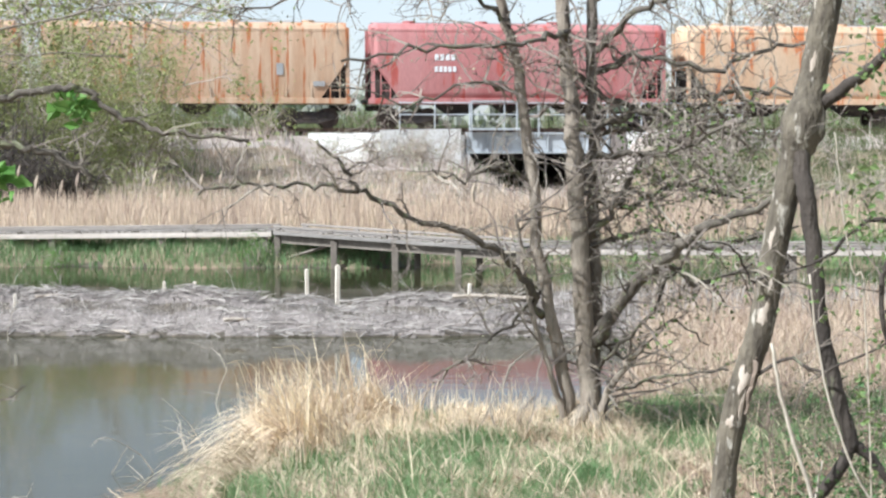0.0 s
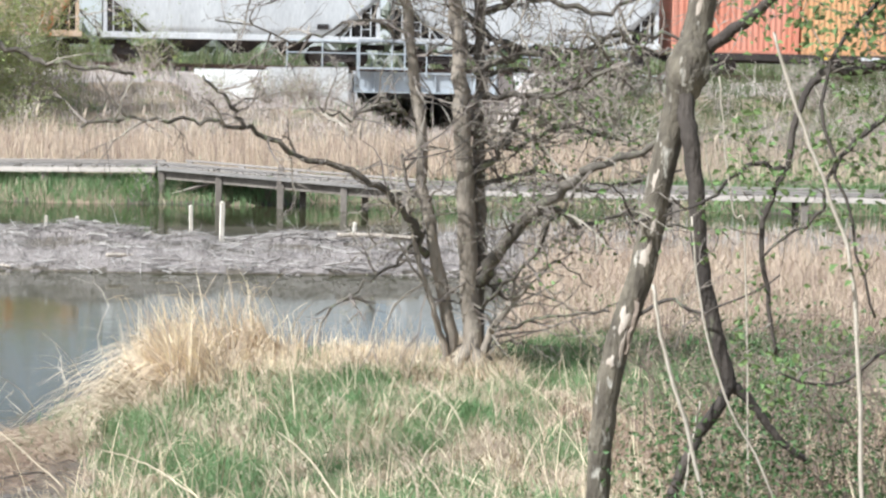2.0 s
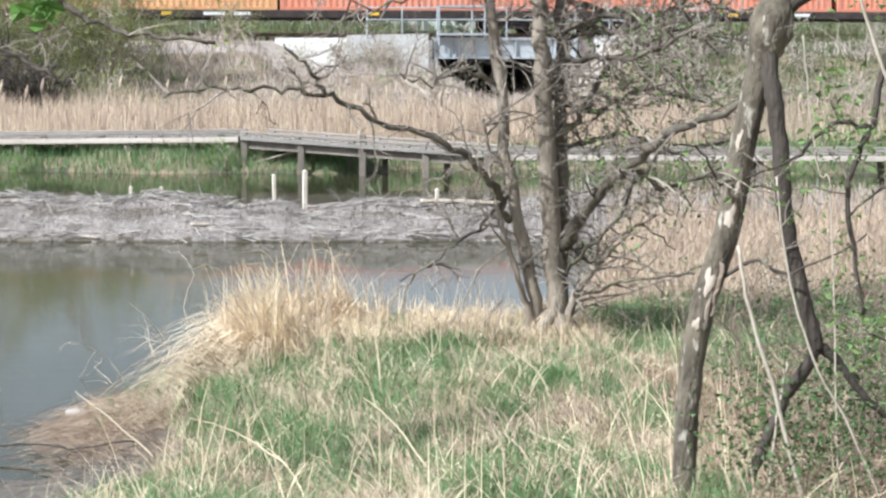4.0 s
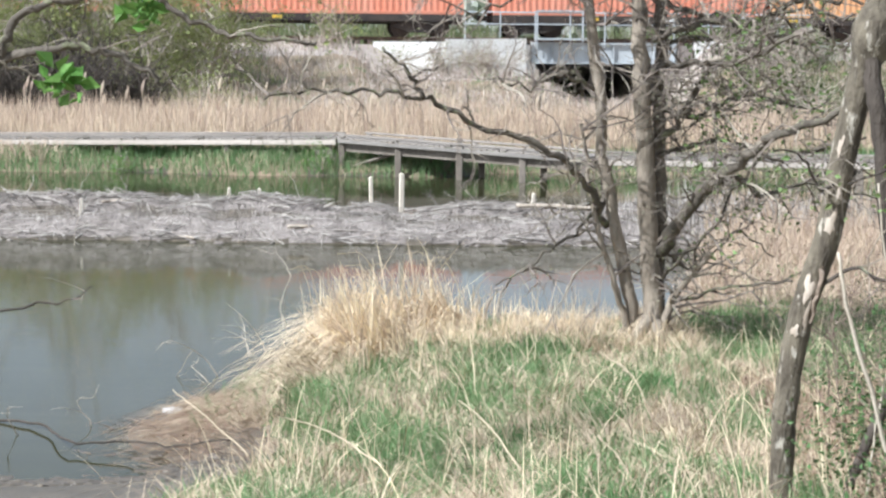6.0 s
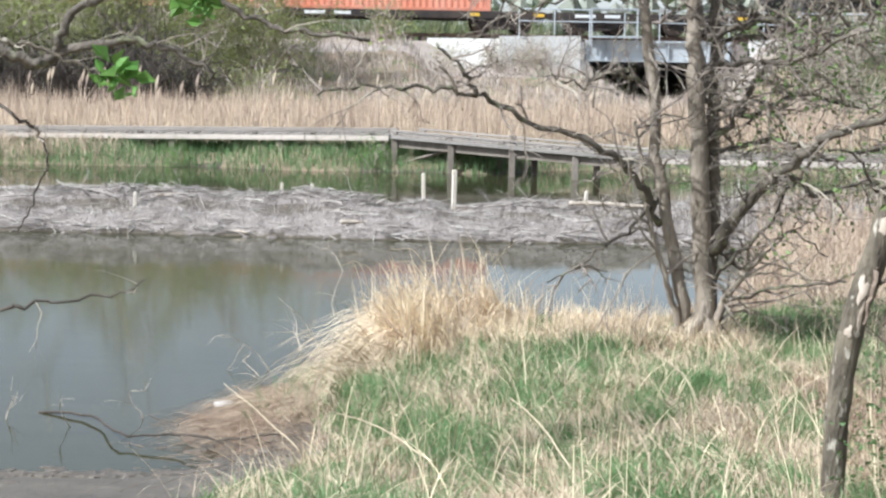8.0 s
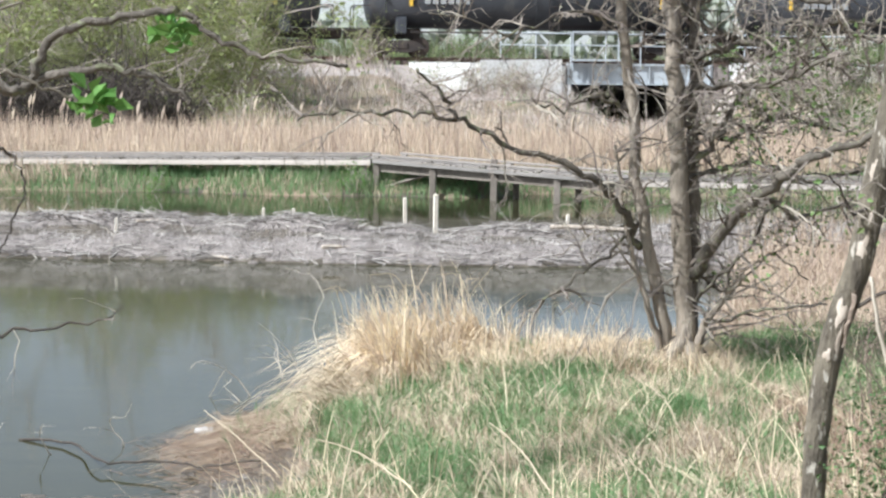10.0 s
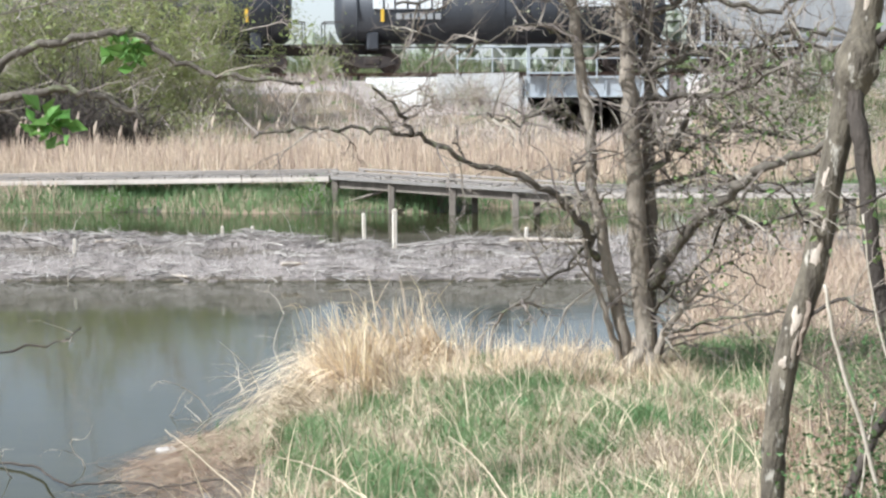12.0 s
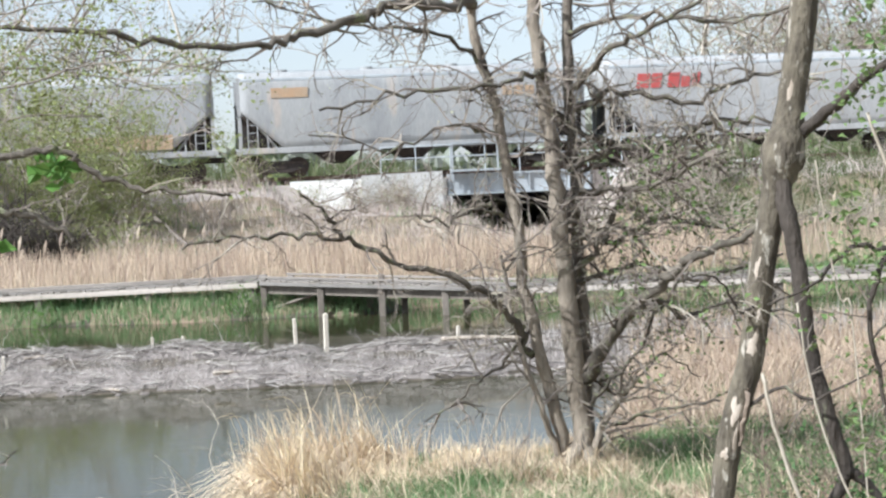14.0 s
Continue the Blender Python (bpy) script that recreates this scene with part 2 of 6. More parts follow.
def box(bm, x0, x1, y0, y1, z0, z1, bevel=0.0):
    r = bmesh.ops.create_cube(bm, size=1.0)
    for v in r["verts"]:
        v.co = Vector(((x0 + x1) / 2 + v.co.x * (x1 - x0), (y0 + y1) / 2 + v.co.y * (y1 - y0), (z0 + z1) / 2 + v.co.z * (z1 - z0)))
    if bevel:
        edges = list({e for v in r["verts"] for e in v.link_edges})
        bmesh.ops.bevel(bm, geom=edges, offset=bevel, segments=1, affect="EDGES")
    return bm


def boxes(*args, bevel=0.0):
    bm = bmesh.new()
    for a in args:
        box(bm, *a, bevel=bevel)
    return bm


def rod(bm, a, b, r, sides=6, r2=None):
    """A round bar from a to b."""
    a, b = Vector(a), Vector(b)
    d = b - a
    m = Matrix.Translation((a + b) / 2) @ d.to_track_quat("Z", "Y").to_matrix().to_4x4()
    bmesh.ops.create_cone(bm, cap_ends=True, segments=sides, radius1=r, radius2=r if r2 is None else r2, depth=d.length, matrix=m)
    return bm


class Tubes:
    """Collects tapered tubes, each a ring-by-ring skin round a path."""

    def __init__(self):
        self.v, self.f = [], []

    def add(self, pts, radii, sides=6, bumpy=0.0, rng=None):
        start = len(self.v)
        side = None
        for i, p in enumerate(pts):
            d = (pts[min(i + 1, len(pts) - 1)] - pts[max(i - 1, 0)]).normalized()
            if side is None:
                side = d.orthogonal().normalized()
            side = (side - d * side.dot(d)).normalized()
            up = d.cross(side)
            for k in range(sides):
                a = 2 * math.pi * k / sides
                r = radii[i] * (1 + (rng.uniform(-bumpy, bumpy) if bumpy else 0))
                self.v.append(p + (side * math.cos(a) + up * math.sin(a)) * r)
        for i in range(len(pts) - 1):
            for k in range(sides):
                a, b = start + i * sides + k, start + i * sides + (k + 1) % sides
                self.f.append((a, b, b + sides, a + sides))
        self.f.append(tuple(start + (len(pts) - 1) * sides + k for k in range(sides)))
        self.f.append(tuple(start + k for k in reversed(range(sides))))


def smooth_path(pts, per=5, rng=None, wob=0.0):
    """A rounded path through the points, slightly crooked."""
    p = [Vector(q) for q in pts]
    out = []
    for i in range(len(p) - 1):
        a, b, c, d = p[max(i - 1, 0)], p[i], p[i + 1], p[min(i + 2, len(p) - 1)]
        for k in range(per):
            t = k / per
            q = 0.5 * ((2 * b) + (c - a) * t + (2 * a - 5 * b + 4 * c - d) * t * t + (3 * b - a - 3 * c + d) * t ** 3)
            if wob and (i or k):
                q = q + Vector((rng.gauss(0, wob), rng.gauss(0, wob), rng.gauss(0, wob)))
            out.append(q)
    out.append(p[-1])
    return out


def limb(tubes, pts, r0, r1, rng, sides=8, wob=0.006, per=5, bumpy=0.08):
    path = smooth_path(pts, per, rng, wob)
    n = len(path) - 1
    tubes.add(path, [r0 + (r1 - r0) * (i / n) ** 0.8 for i in range(n + 1)], sides, bumpy, rng)
    return path


def sprout(tubes, p, d, length, r, rng, depth, tips, crook=0.35, droop=0.0, kids=3, flat=1.0):
    """A crooked twig with side twigs; tips collects the ends, where buds and leaves sit."""
    n = 4
    q, path, way = p.copy(), [p.copy()], d.normalized()
    for i in range(n):
        way = (way + Vector((rng.gauss(0, crook), rng.gauss(0, crook) * flat, rng.gauss(0, crook) - droop))).normalized()
        q = q + way * (length / n)
        path.append(q.copy())
    tubes.add(path, [r * (1 - 0.75 * i / n) for i in range(n + 1)], 4 if depth else 3)
    tips.append((path[-1], way))
    if depth:
        for k in range(kids):
            i = rng.randint(1, n)
            base = path[i]
            s = (way + Vector((rng.gauss(0, 0.8), rng.gauss(0, 0.8) * flat, rng.gauss(0, 0.8)))).normalized()
            sprout(tubes, base, s, length * rng.uniform(0.4, 0.7), r * 0.55, rng, depth - 1, tips, crook, droop, kids, flat)


def leaf_mesh(name, spots, size, material, parent, rng, per=3, spread=0.05, label=""):
    """Many small folded leaves about the spots."""
    v, f = [], []
    for p, d in spots:
        for k in range(per):
            c = p + Vector((rng.gauss(0, spread), rng.gauss(0, spread), rng.gauss(0, spread)))
            a = Vector((rng.gauss(0, 1), rng.gauss(0, 1), rng.gauss(0, 0.7))).normalized()
            b = a.orthogonal().normalized()
            b = (b + a.cross(b) * rng.uniform(-1, 1)).normalized()
            s = size * rng.uniform(0.6, 1.3)
            up = a.cross(b) * s * 0.25
            i = len(v)
            v += [c, c + a * s * 0.5 + b * s * 0.3 + up, c + a * s, c + a * s * 0.5 - b * s * 0.3 + up]
            f += [(i, i + 1, i + 2), (i, i + 2, i + 3)]
    ob = obj(name, v, f, material, parent, label)
    return ob


def blades(name, roots, height, width, lean, material, rng, parent=None, segs=3, curl=0.5, way=None, label="", category="", sag=0.35):
    """Grass: tapering bent blades; roots is an array of x, y, z; rng a numpy generator; way a mean lean direction."""
    n = len(roots)
    h = height * rng.uniform(0.55, 1.25, n)
    ang = rng.uniform(0, 2 * math.pi, n)
    out = np.stack([np.cos(ang), np.sin(ang)], 1) * (rng.uniform(0, 1, n) * lean)[:, None]
    if way is not None:
        out = out + np.asarray(way)
    face = rng.uniform(0, 2 * math.pi, n)
    side = np.stack([np.cos(face), 0.35 * np.sin(face), np.zeros(n)], 1) * (width * rng.uniform(0.6, 1.3, n) / 2)[:, None]
    verts = np.zeros((n, 2 * segs + 1, 3))
    for k in range(segs + 1):
        t = k / segs
        c = roots.copy()
        c[:, :2] += out * (h * t ** (1 + curl))[:, None]
        c[:, 2] += h * (t - sag * np.hypot(out[:, 0], out[:, 1]) * t ** 2.2)
        if k < segs:
            w = side * (1 - 0.7 * t)
            verts[:, 2 * k], verts[:, 2 * k + 1] = c - w, c + w
        else:
            verts[:, 2 * segs] = c
    base = (np.arange(n) * (2 * segs + 1))[:, None]
    quads = [base + np.array([[2 * k, 2 * k + 1, 2 * k + 3, 2 * k + 2]]) for k in range(segs - 1)]
    tri = base + np.array([[2 * segs - 2, 2 * segs - 1, 2 * segs]])
    loops = np.concatenate([np.concatenate(quads, 0).ravel() if quads else np.zeros(0, int), tri.ravel()]).astype(np.int32)
    nq = n * (segs - 1)
    starts = np.concatenate([np.arange(nq) * 4, nq * 4 + np.arange(n) * 3]).astype(np.int32)
    me = bpy.data.meshes.new(name)
    me.vertices.add(n * (2 * segs + 1))
    me.vertices.foreach_set("co", verts.ravel())
    me.loops.add(len(loops))
    me.loops.foreach_set("vertex_index", loops)
    me.polygons.add(nq + n)
    me.polygons.foreach_set("loop_start", starts)
    me.update(calc_edges=True)
    me.materials.append(material)
    ob = new(name, me)
    ob.parent = parent
    return tagged(ob, label, category, kind="stuff")


# ---- the lie of the land: heights over the pond's surface ----
TURN = 8.0
TRACK = radians(TURN)
TO, TE, TN = np.array((1.06, 87.5)), np.array((math.cos(TRACK), math.sin(TRACK))), np.array((-math.sin(TRACK), math.cos(TRACK)))
RAIL = 3.4
SHORE = np.array([(-60, 11.6), (-9, 12.2), (-4.4, 12.7), (-3.5, 13.15), (-3.0, 13.1), (-2.45, 13.3), (-2.3, 13.8), (-2.75, 14.2), (-2.95, 15.0), (-2.75, 15.9), (-2.45, 16.6), (-2.25, 17.4), (-2.05, 18.4), (-1.75, 19.1),
                  (-0.6, 19.5), (1.0, 19.7), (1.75, 20.6), (2.3, 25.0), (3.2, 31.5), (6.0, 33.5), (30, 34.0), (60, 34)])


def step(a, b, x):
    t = np.clip((x - a) / (b - a), 0, 1)
    return t * t * (3 - 2 * t)


def wave(x, y, s):
    return np.sin(x * s + 1.3 * np.sin(y * s * 0.7)) * np.cos(y * s * 1.1 + 0.7 * np.sin(x * s * 0.6))


def shore_distance(x, y):
    """Metres inside the near bank (negative: over the water)."""
    best = np.full(x.shape, 1e9)
    for (x0, y0), (x1, y1) in zip(SHORE[:-1], SHORE[1:]):
        dx, dy = x1 - x0, y1 - y0
        t = np.clip(((x - x0) * dx + (y - y0) * dy) / (dx * dx + dy * dy), 0, 1)
        best = np.minimum(best, np.hypot(x - x0 - t * dx, y - y0 - t * dy))
    poly = np.vstack([SHORE, [(60, -60), (-60, -60)]])
    hit = np.zeros(x.shape, bool)
    for (x0, y0), (x1, y1) in zip(poly, np.roll(poly, -1, 0)):
        cross = (y0 > y) != (y1 > y)
        with np.errstate(divide="ignore", invalid="ignore"):
            hit ^= cross & (x < (x1 - x0) * (y - y0) / (y1 - y0 + 1e-12) + x0)
    return np.where(hit, best, -best)


def dam_height(x, y):
    """Half the rise of the brush dam over the pond's bed: a shoulder at the front, a lumpy crest behind."""
    w = y - 29.55 - 0.12 * np.sin(x * 0.7)
    shoulder = 0.59 * step(-0.45, 0.75, w) * (1 + 0.07 * wave(x, y, 1.9) + 0.08 * wave(x, y, 4.7))
    lumps = 1 - 0.3 * step(-4.2, -2.6, x) * (1 - step(0.5, 2.5, x)) + 0.32 * wave(x, y, 1.5) + 0.38 * wave(x + 1, y * 0.5, 4.1) + 0.25 * np.exp(-((x + 5.5) / 1.1) ** 2)
    crest = 0.215 * np.exp(-((w - 1.6) / 0.38) ** 2) * lumps
    return (shoulder + crest) * (1 - step(1.75, 2.9, w)) / 2


def height(x, y):
    x, y = np.asarray(x, float), np.asarray(y, float)
    sd = shore_distance(x, y)
    rise = np.clip(16.5 - y, 0, 16) * 0.0735
    k = step(14.8, 17.5, y)
    near = np.where(sd > 0, k * 0.31 * step(-0.1, 0.9, sd) + (1 - k) * np.minimum(0.17 * sd, 0.32 + rise), np.clip(sd * 0.3, -0.55, 0))
    near = near + np.where(sd > 0.3, 0.03 * wave(x, y, 2.3), 0)
    pond = np.maximum(near, -0.3 + dam_height(x, y) * 2.0)
    edge = 45.15 + 0.3 * np.sin(x * 0.45) + 0.25 * np.sin(x * 1.3) + 1.4 * step(-2.0, 0.0, x) * (1 - step(6, 9, x))
    far = -0.5 + 0.85 * step(edge - 0.8, edge + 1.2, y) + 0.15 * step(47, 56, y)
    base = np.where(y < 40, pond, np.maximum(far, -0.5))
    u, v = (x - TO[0]) * TE[0] + (y - TO[1]) * TE[1], (x - TO[0]) * TN[0] + (y - TO[1]) * TN[1]
    bank = 0.5 + 2.55 * step(-19, -3.6, v)
    bank = bank - 0.7 * step(14, 30, v) + 0.12 * wave(x, y, 0.9) * (1 - step(-6, -3.5, v))
    notch = step(-8.4, -7.0, u) * (1 - step(5.9, 7.2, u)) * (1 - step(-3.4, -2.7, v))
    bank = bank * (1 - notch) + (0.5 + 1.25 * step(-19, -6, v)) * notch
    cut = step(-0.75, -0.4, u) * (1 - step(5.2, 5.9, u)) * step(-24, -12, v) * (1 - step(13.5, 14.5, v))
    bank = bank * (1 - cut) + 0.45 * cut
    return np.where(y > 58, np.maximum(bank, base), base)


def build_ground():
    xs = np.concatenate([[-4000, -1500, -500, -200, -90], np.arange(-60, -9, 1.5), np.arange(-9, 10, 0.22), np.arange(10, 60, 1.5), [90, 200, 500, 1500, 4000]])
    ys = np.concatenate([[-4000, -600, -100, -30, -8], np.arange(-2, 28.8, 0.22), np.arange(28.8, 33.2, 0.09), np.arange(33.2, 37.5, 0.22), np.arange(37.5, 60, 0.5), np.arange(60, 108, 0.5), [112, 120, 150, 220, 400, 900, 2000, 4500]])
    gx, gy = np.meshgrid(xs, ys)
    gz = height(gx, gy)
    nx, ny = len(xs), len(ys)
    verts = np.stack([gx.ravel(), gy.ravel(), gz.ravel()], 1)
    i = (np.arange(ny - 1)[:, None] * nx + np.arange(nx - 1)[None]).ravel()
    faces = np.stack([i, i + 1, i + nx + 1, i + nx], 1)
    ob = obj("ground", verts.tolist(), faces.tolist(), M["earth"], smooth=True)
    me = ob.data
    for key in ("mud", "dam_mud", "ballast", "field"):
        me.materials.append(M[key])
    c = verts[faces].mean(1)
    sd = shore_distance(c[:, 0], c[:, 1])
    v = (c[:, 0] - TO[0]) * TN[0] + (c[:, 1] - TO[1]) * TN[1]
    idx = np.zeros(len(faces), np.int32)
    sd = sd + np.where(c[:, 1] < 29, 0.18 * wave(c[:, 0], c[:, 1], 3.1) + 0.12 * wave(c[:, 0] + 1, c[:, 1], 7.3), 0)
    idx[((sd < np.where((c[:, 1] < 16.6) & (c[:, 0] < -0.8), 0.8, 0.25)) & (c[:, 1] < 29)) | ((c[:, 1] > 10) & (c[:, 1] < 14.6) & (c[:, 0] < -1.75 + 0.2 * np.sin(c[:, 1] * 5))) | ((c[:, 1] > 37) & (c[:, 1] < 46) & (c[:, 2] < -0.02))] = 1
    idx[(c[:, 1] >= 29) & (c[:, 1] < 37.5) & (sd < 0.3)] = 2
    # wet mud at the dam's waterline; its dark colour also paints the edge's shadow line
    idx[(c[:, 1] >= 29) & (c[:, 1] < 37.5) & (sd < 0.3) & (c[:, 2] < 0.05)] = 1
    # mud's dark colour paints the shaded gap below the dam's crest
    idx[(np.abs(c[:, 1] - 30.65 - 0.12 * np.sin(c[:, 0] * 0.7)) < 0.16 + 0.12 * wave(c[:, 0], c[:, 1], 3.3)) & (sd < 0.3)] = 1
    idx[(v > -8) & (v < 13) & (c[:, 1] > 60)] = 3
    idx[v > 16] = 4
    me.polygons.foreach_set("material_index", idx)
    return tagged(ob, "grassy marsh bank, muddy shore and railway embankment", "ground", kind="structure")


build_ground()
W = obj("water", [(-90, 8, 0), (90, 8, 0), (90, 47.5, 0), (-90, 47.5, 0)], [(0, 1, 2, 3)], M["water"])
tagged(W, "still murky pond water mirroring the bank", "water", kind="structure")


def on_track(u, v, z):
    p = TO + TE * u + TN * v
    return (p[0], p[1], z)


def track_pose(u, v, z):
    return pose(*on_track(u, v, z), 0, 0, TURN)


# ---- the railway: rails, sleepers, bridge ----
def build_track():
    t = thing("railway_track", "rusty steel rails on dark timber sleepers", "track")
    t.matrix_world = track_pose(0, 1.0, RAIL)
    for y in (-0.74, 0.74):
        part("rail", boxes((-280, 290, y - 0.035, y + 0.035, -0.05, 0.0), (-280, 290, y - 0.012, y + 0.012, -0.14, -0.05), (-280, 290, y - 0.07, y + 0.07, -0.16, -0.14)), M["rail"], t)
    s = part("sleeper", boxes((-0.11, 0.11, -1.3, 1.3, -0.36, -0.162), bevel=0.01), M["sleeper"], t)
    for k in range(-60, 60):
        c = s.copy() if k != -60 else s
        if k != -60:
            scene.collection.objects.link(c)
        c.location = (k * 0.55, 0, 0)
    tagged(t, kind="structure")


def build_bridge():
    b = thing("railway_bridge", "grey steel girder bridge on pale concrete abutments", "bridge")
    b.matrix_world = track_pose(0, 0, 0)
    bm = bmesh.new()
    quad = [(-7.2, -2.6), (-4.3, -3.9), (-4.15, -3.6), (-7.0, -2.3)]
    for a, c, z0, z1, z2 in ((quad, None, 0.8, 3.18, 3.3), ([(-4.3, -3.9), (-0.8, -3.55), (-0.8, -3.1), (-4.15, -3.5)], None, 0.8, 3.3, 3.36)):
        lo = [bm.verts.new((x, y, z0)) for x, y in a]
        hi = [bm.verts.new((x, y, z1 if x < -3 else z2)) for x, y in a]
        bm.faces.new(lo)
        bm.faces.new(hi)
        for i in range(4):
            j = (i + 1) % 4
            bm.faces.new((lo[i], lo[j], hi[j], hi[i]))
    part("wing_wall", bm, M["concrete"], b, "white sunlit concrete wing wall")
    part("abutment", boxes((-1.2, -0.38, -3.4, 13, 0.2, 2.3), (-1.2, -0.6, -3.35, 13, 2.3, 3.1), bevel=0.02), M["concrete"], b)
    part("abutment", boxes((5.4, 6.4, -3.35, 13, 0.2, 2.2), (5.75, 6.4, -3.35, 13, 2.2, 3.1), bevel=0.02), M["dam_mud"], b, "stained brown concrete abutment")
    part("parapet", boxes((6.5, 13.5, -3.3, -2.9, 2.3, 3.3), bevel=0.02), M["concrete"], b)
    g = part("girder", boxes((-0.55, 5.72, -3.3, -3.26, 2.35, 3.14), (-0.55, 5.72, -3.42, -3.14, 3.12, 3.2), (-0.55, 5.72, -3.42, -3.14, 2.31, 2.37)), M["steel_grey"], b, "grey painted steel plate girder")
    for k in range(8):
        x = -0.5 + k * 0.87
        part("stiffener", boxes((x - 0.02, x + 0.02, -3.4, -3.3, 2.37, 3.12)), M["steel_grey"], g)
    # deck carried far back, with a wall added behind, to keep the opening dark
    part("deck", boxes((-0.6, 5.75, -3.2, 13, 2.9, 3.08)), M["sleeper"], b)
    part("light_stop_wall", boxes((-1.2, 6.4, 13.0, 13.4, 0.2, 3.1)), M["concrete"], b)
    rail = part("handrail", rod(rod(bmesh.new(), (-3.4, -3.5, 4.45), (11.5, -3.5, 4.45), 0.03), (-3.4, -3.5, 3.95), (11.5, -3.5, 3.95), 0.025), M["steel_grey"], b)
    for k in range(11):
        x = -3.4 + k * 1.49
        part("rail_post", rod(bmesh.new(), (x, -3.5, 3.0), (x, -3.5, 4.5), 0.03), M["steel_grey"], rail)
    part("walkway_frame", boxes((-0.38, -0.32, -3.6, -3.54, 2.9, 4.55), (1.57, 1.63, -3.6, -3.54, 2.9, 4.55), (-0.32, 1.57, -3.6, -3.54, 4.49, 4.55), (-0.32, 1.57, -3.6, -3.55, 3.95, 3.99), (-0.43, 1.8, -3.75, -3.42, 3.3, 3.38)), M["steel_grey"], b)
    tagged(b, kind="structure")


build_track()
build_bridge()


# ---- the boardwalk ----
def build_boardwalk():
    t = thing("boardwalk", "weathered grey timber boardwalk on posts over the marsh edge", "boardwalk")
    plank_me = None
    # stretches: start, end, height at each end
    runs = [((-17.0, 47.8), (-3.9, 46.5), 0.66, 0.85), ((-3.66, 46.3), (2.0, 43.5), 0.875, 0.62), ((2.0, 43.5), (16.0, 42.8), 0.61, 0.60)]
    for n, (a, b, z0, z1) in enumerate(runs):
        a, b = Vector(a), Vector(b)
        d = b - a
        yaw, length = math.atan2(d.y, d.x), d.length
        slope = math.atan2(z1 - z0, length)
        base = Matrix.Translation((a.x, a.y, z0)) @ Matrix.Rotation(yaw, 4, "Z") @ Matrix.Rotation(-slope, 4, "Y")
        count = int(length / 0.15)
        for k in range(count):
            if plank_me is None:
                p = part("plank", boxes((-0.068, 0.068, -0.65, 0.65, -0.04, 0.0), bevel=0.006), M["plank"], t)
                plank_me = p.data
            else:
                p = new("plank", plank_me)
                p.parent = t
            p.matrix_basis = base @ Matrix.Translation(((k + 0.5) * length / count, 0, random.uniform(-0.006, 0.006))) @ Matrix.Rotation(random.uniform(-0.01, 0.01), 4, "Z")
        for y in (-0.63, 0.63):
            f = part("fascia", boxes((0.02, length - 0.02, y - 0.03, y + 0.03, -0.13 if n == 1 else -0.16, -0.045), bevel=0.008), M["fascia"], t, "pale weathered edge board")
            f.matrix_basis = base
            if n == 1:
                f.data.materials[0] = M["grey_plank"]
            c = part("kerb_rail", boxes((0.02, length - 0.02, y - 0.045, y + 0.045, 0.035, 0.085), bevel=0.01), M["plank"], t)
            c.matrix_basis = base
            for k in range(int(length / 1.4) + 1):
                part("block", boxes((k * 1.4 + 0.06, k * 1.4 + 0.2, y - 0.04, y + 0.04, 0.003, 0.035)), M["plank"], c).matrix_basis = Matrix()
        posts = {0: 6, 1: 5, 2: 6}[n]
        for k in range(posts):
            s = min(max(k / (posts - 1), 0.012), 0.985)
            for y in (-0.55, 0.55):
                q = a + d * s + Vector((-math.sin(yaw), math.cos(yaw))) * y
                z = z0 + (z1 - z0) * s
                g = float(height(np.array([q.x]), np.array([q.y]))[0]) - 0.3
                part("post", boxes((q.x - 0.075, q.x + 0.075, q.y - 0.05, q.y + 0.05, g, z - 0.06 + (0.25 if (k in (2,) and y < 0 and n == 1) else 0)), bevel=0.012), M["post"], t)
        if n == 1:
            m = part("beam", boxes((0.0, length, -0.52, -0.42, -0.32, -0.14), (0.0, length, 0.42, 0.52, -0.32, -0.14)), M["post"], t)
            m.matrix_basis = base
            part("brace", rod(bmesh.new(), (-3.75, 45.85, 0.15), (-2.5, 45.3, 0.55), 0.035, 4), M["post"], t)
    return t


build_boardwalk()


def build_stake(x, y, top, w, lean):
    z = float(height(np.array([x]), np.array([y]))[0])
    s = obj("stake", *prism(w, top - z + 0.2), M["stake"])
    s.matrix_world = pose(x, y, z - 0.2, lean * 0.5, lean, 20)
    tagged(s, "pale squared wooden stake driven into the brush dam", "stake", "stakes in the dam")


def prism(w, h):
    v = [(sx * w / 2, sy * w / 2, z) for z in (0, h) for sx, sy in ((-1, -1), (1, -1), (1, 1), (-1, 1))]
    v += [(0, 0, h + w * 0.4)]
    return v, [(0, 3, 2, 1), (0, 1, 5, 4), (1, 2, 6, 5), (2, 3, 7, 6), (3, 0, 4, 7), (4, 5, 8), (5, 6, 8), (6, 7, 8), (7, 4, 8)]


for sx, sy, st, sw, sl in ((-1.67, 31.15, 0.97, 0.062, 0.5), (-2.15, 31.3, 0.9, 0.048, -1.0), (0.4, 31.33, 0.67, 0.044, 3), (-6.71, 30.85, 0.55, 0.045, 2), (-3.9, 31.21, 0.71, 0.044, -6), (-4.46, 31.42, 0.7, 0.039, 2)):
    build_stake(sx, sy, st, sw, sl)


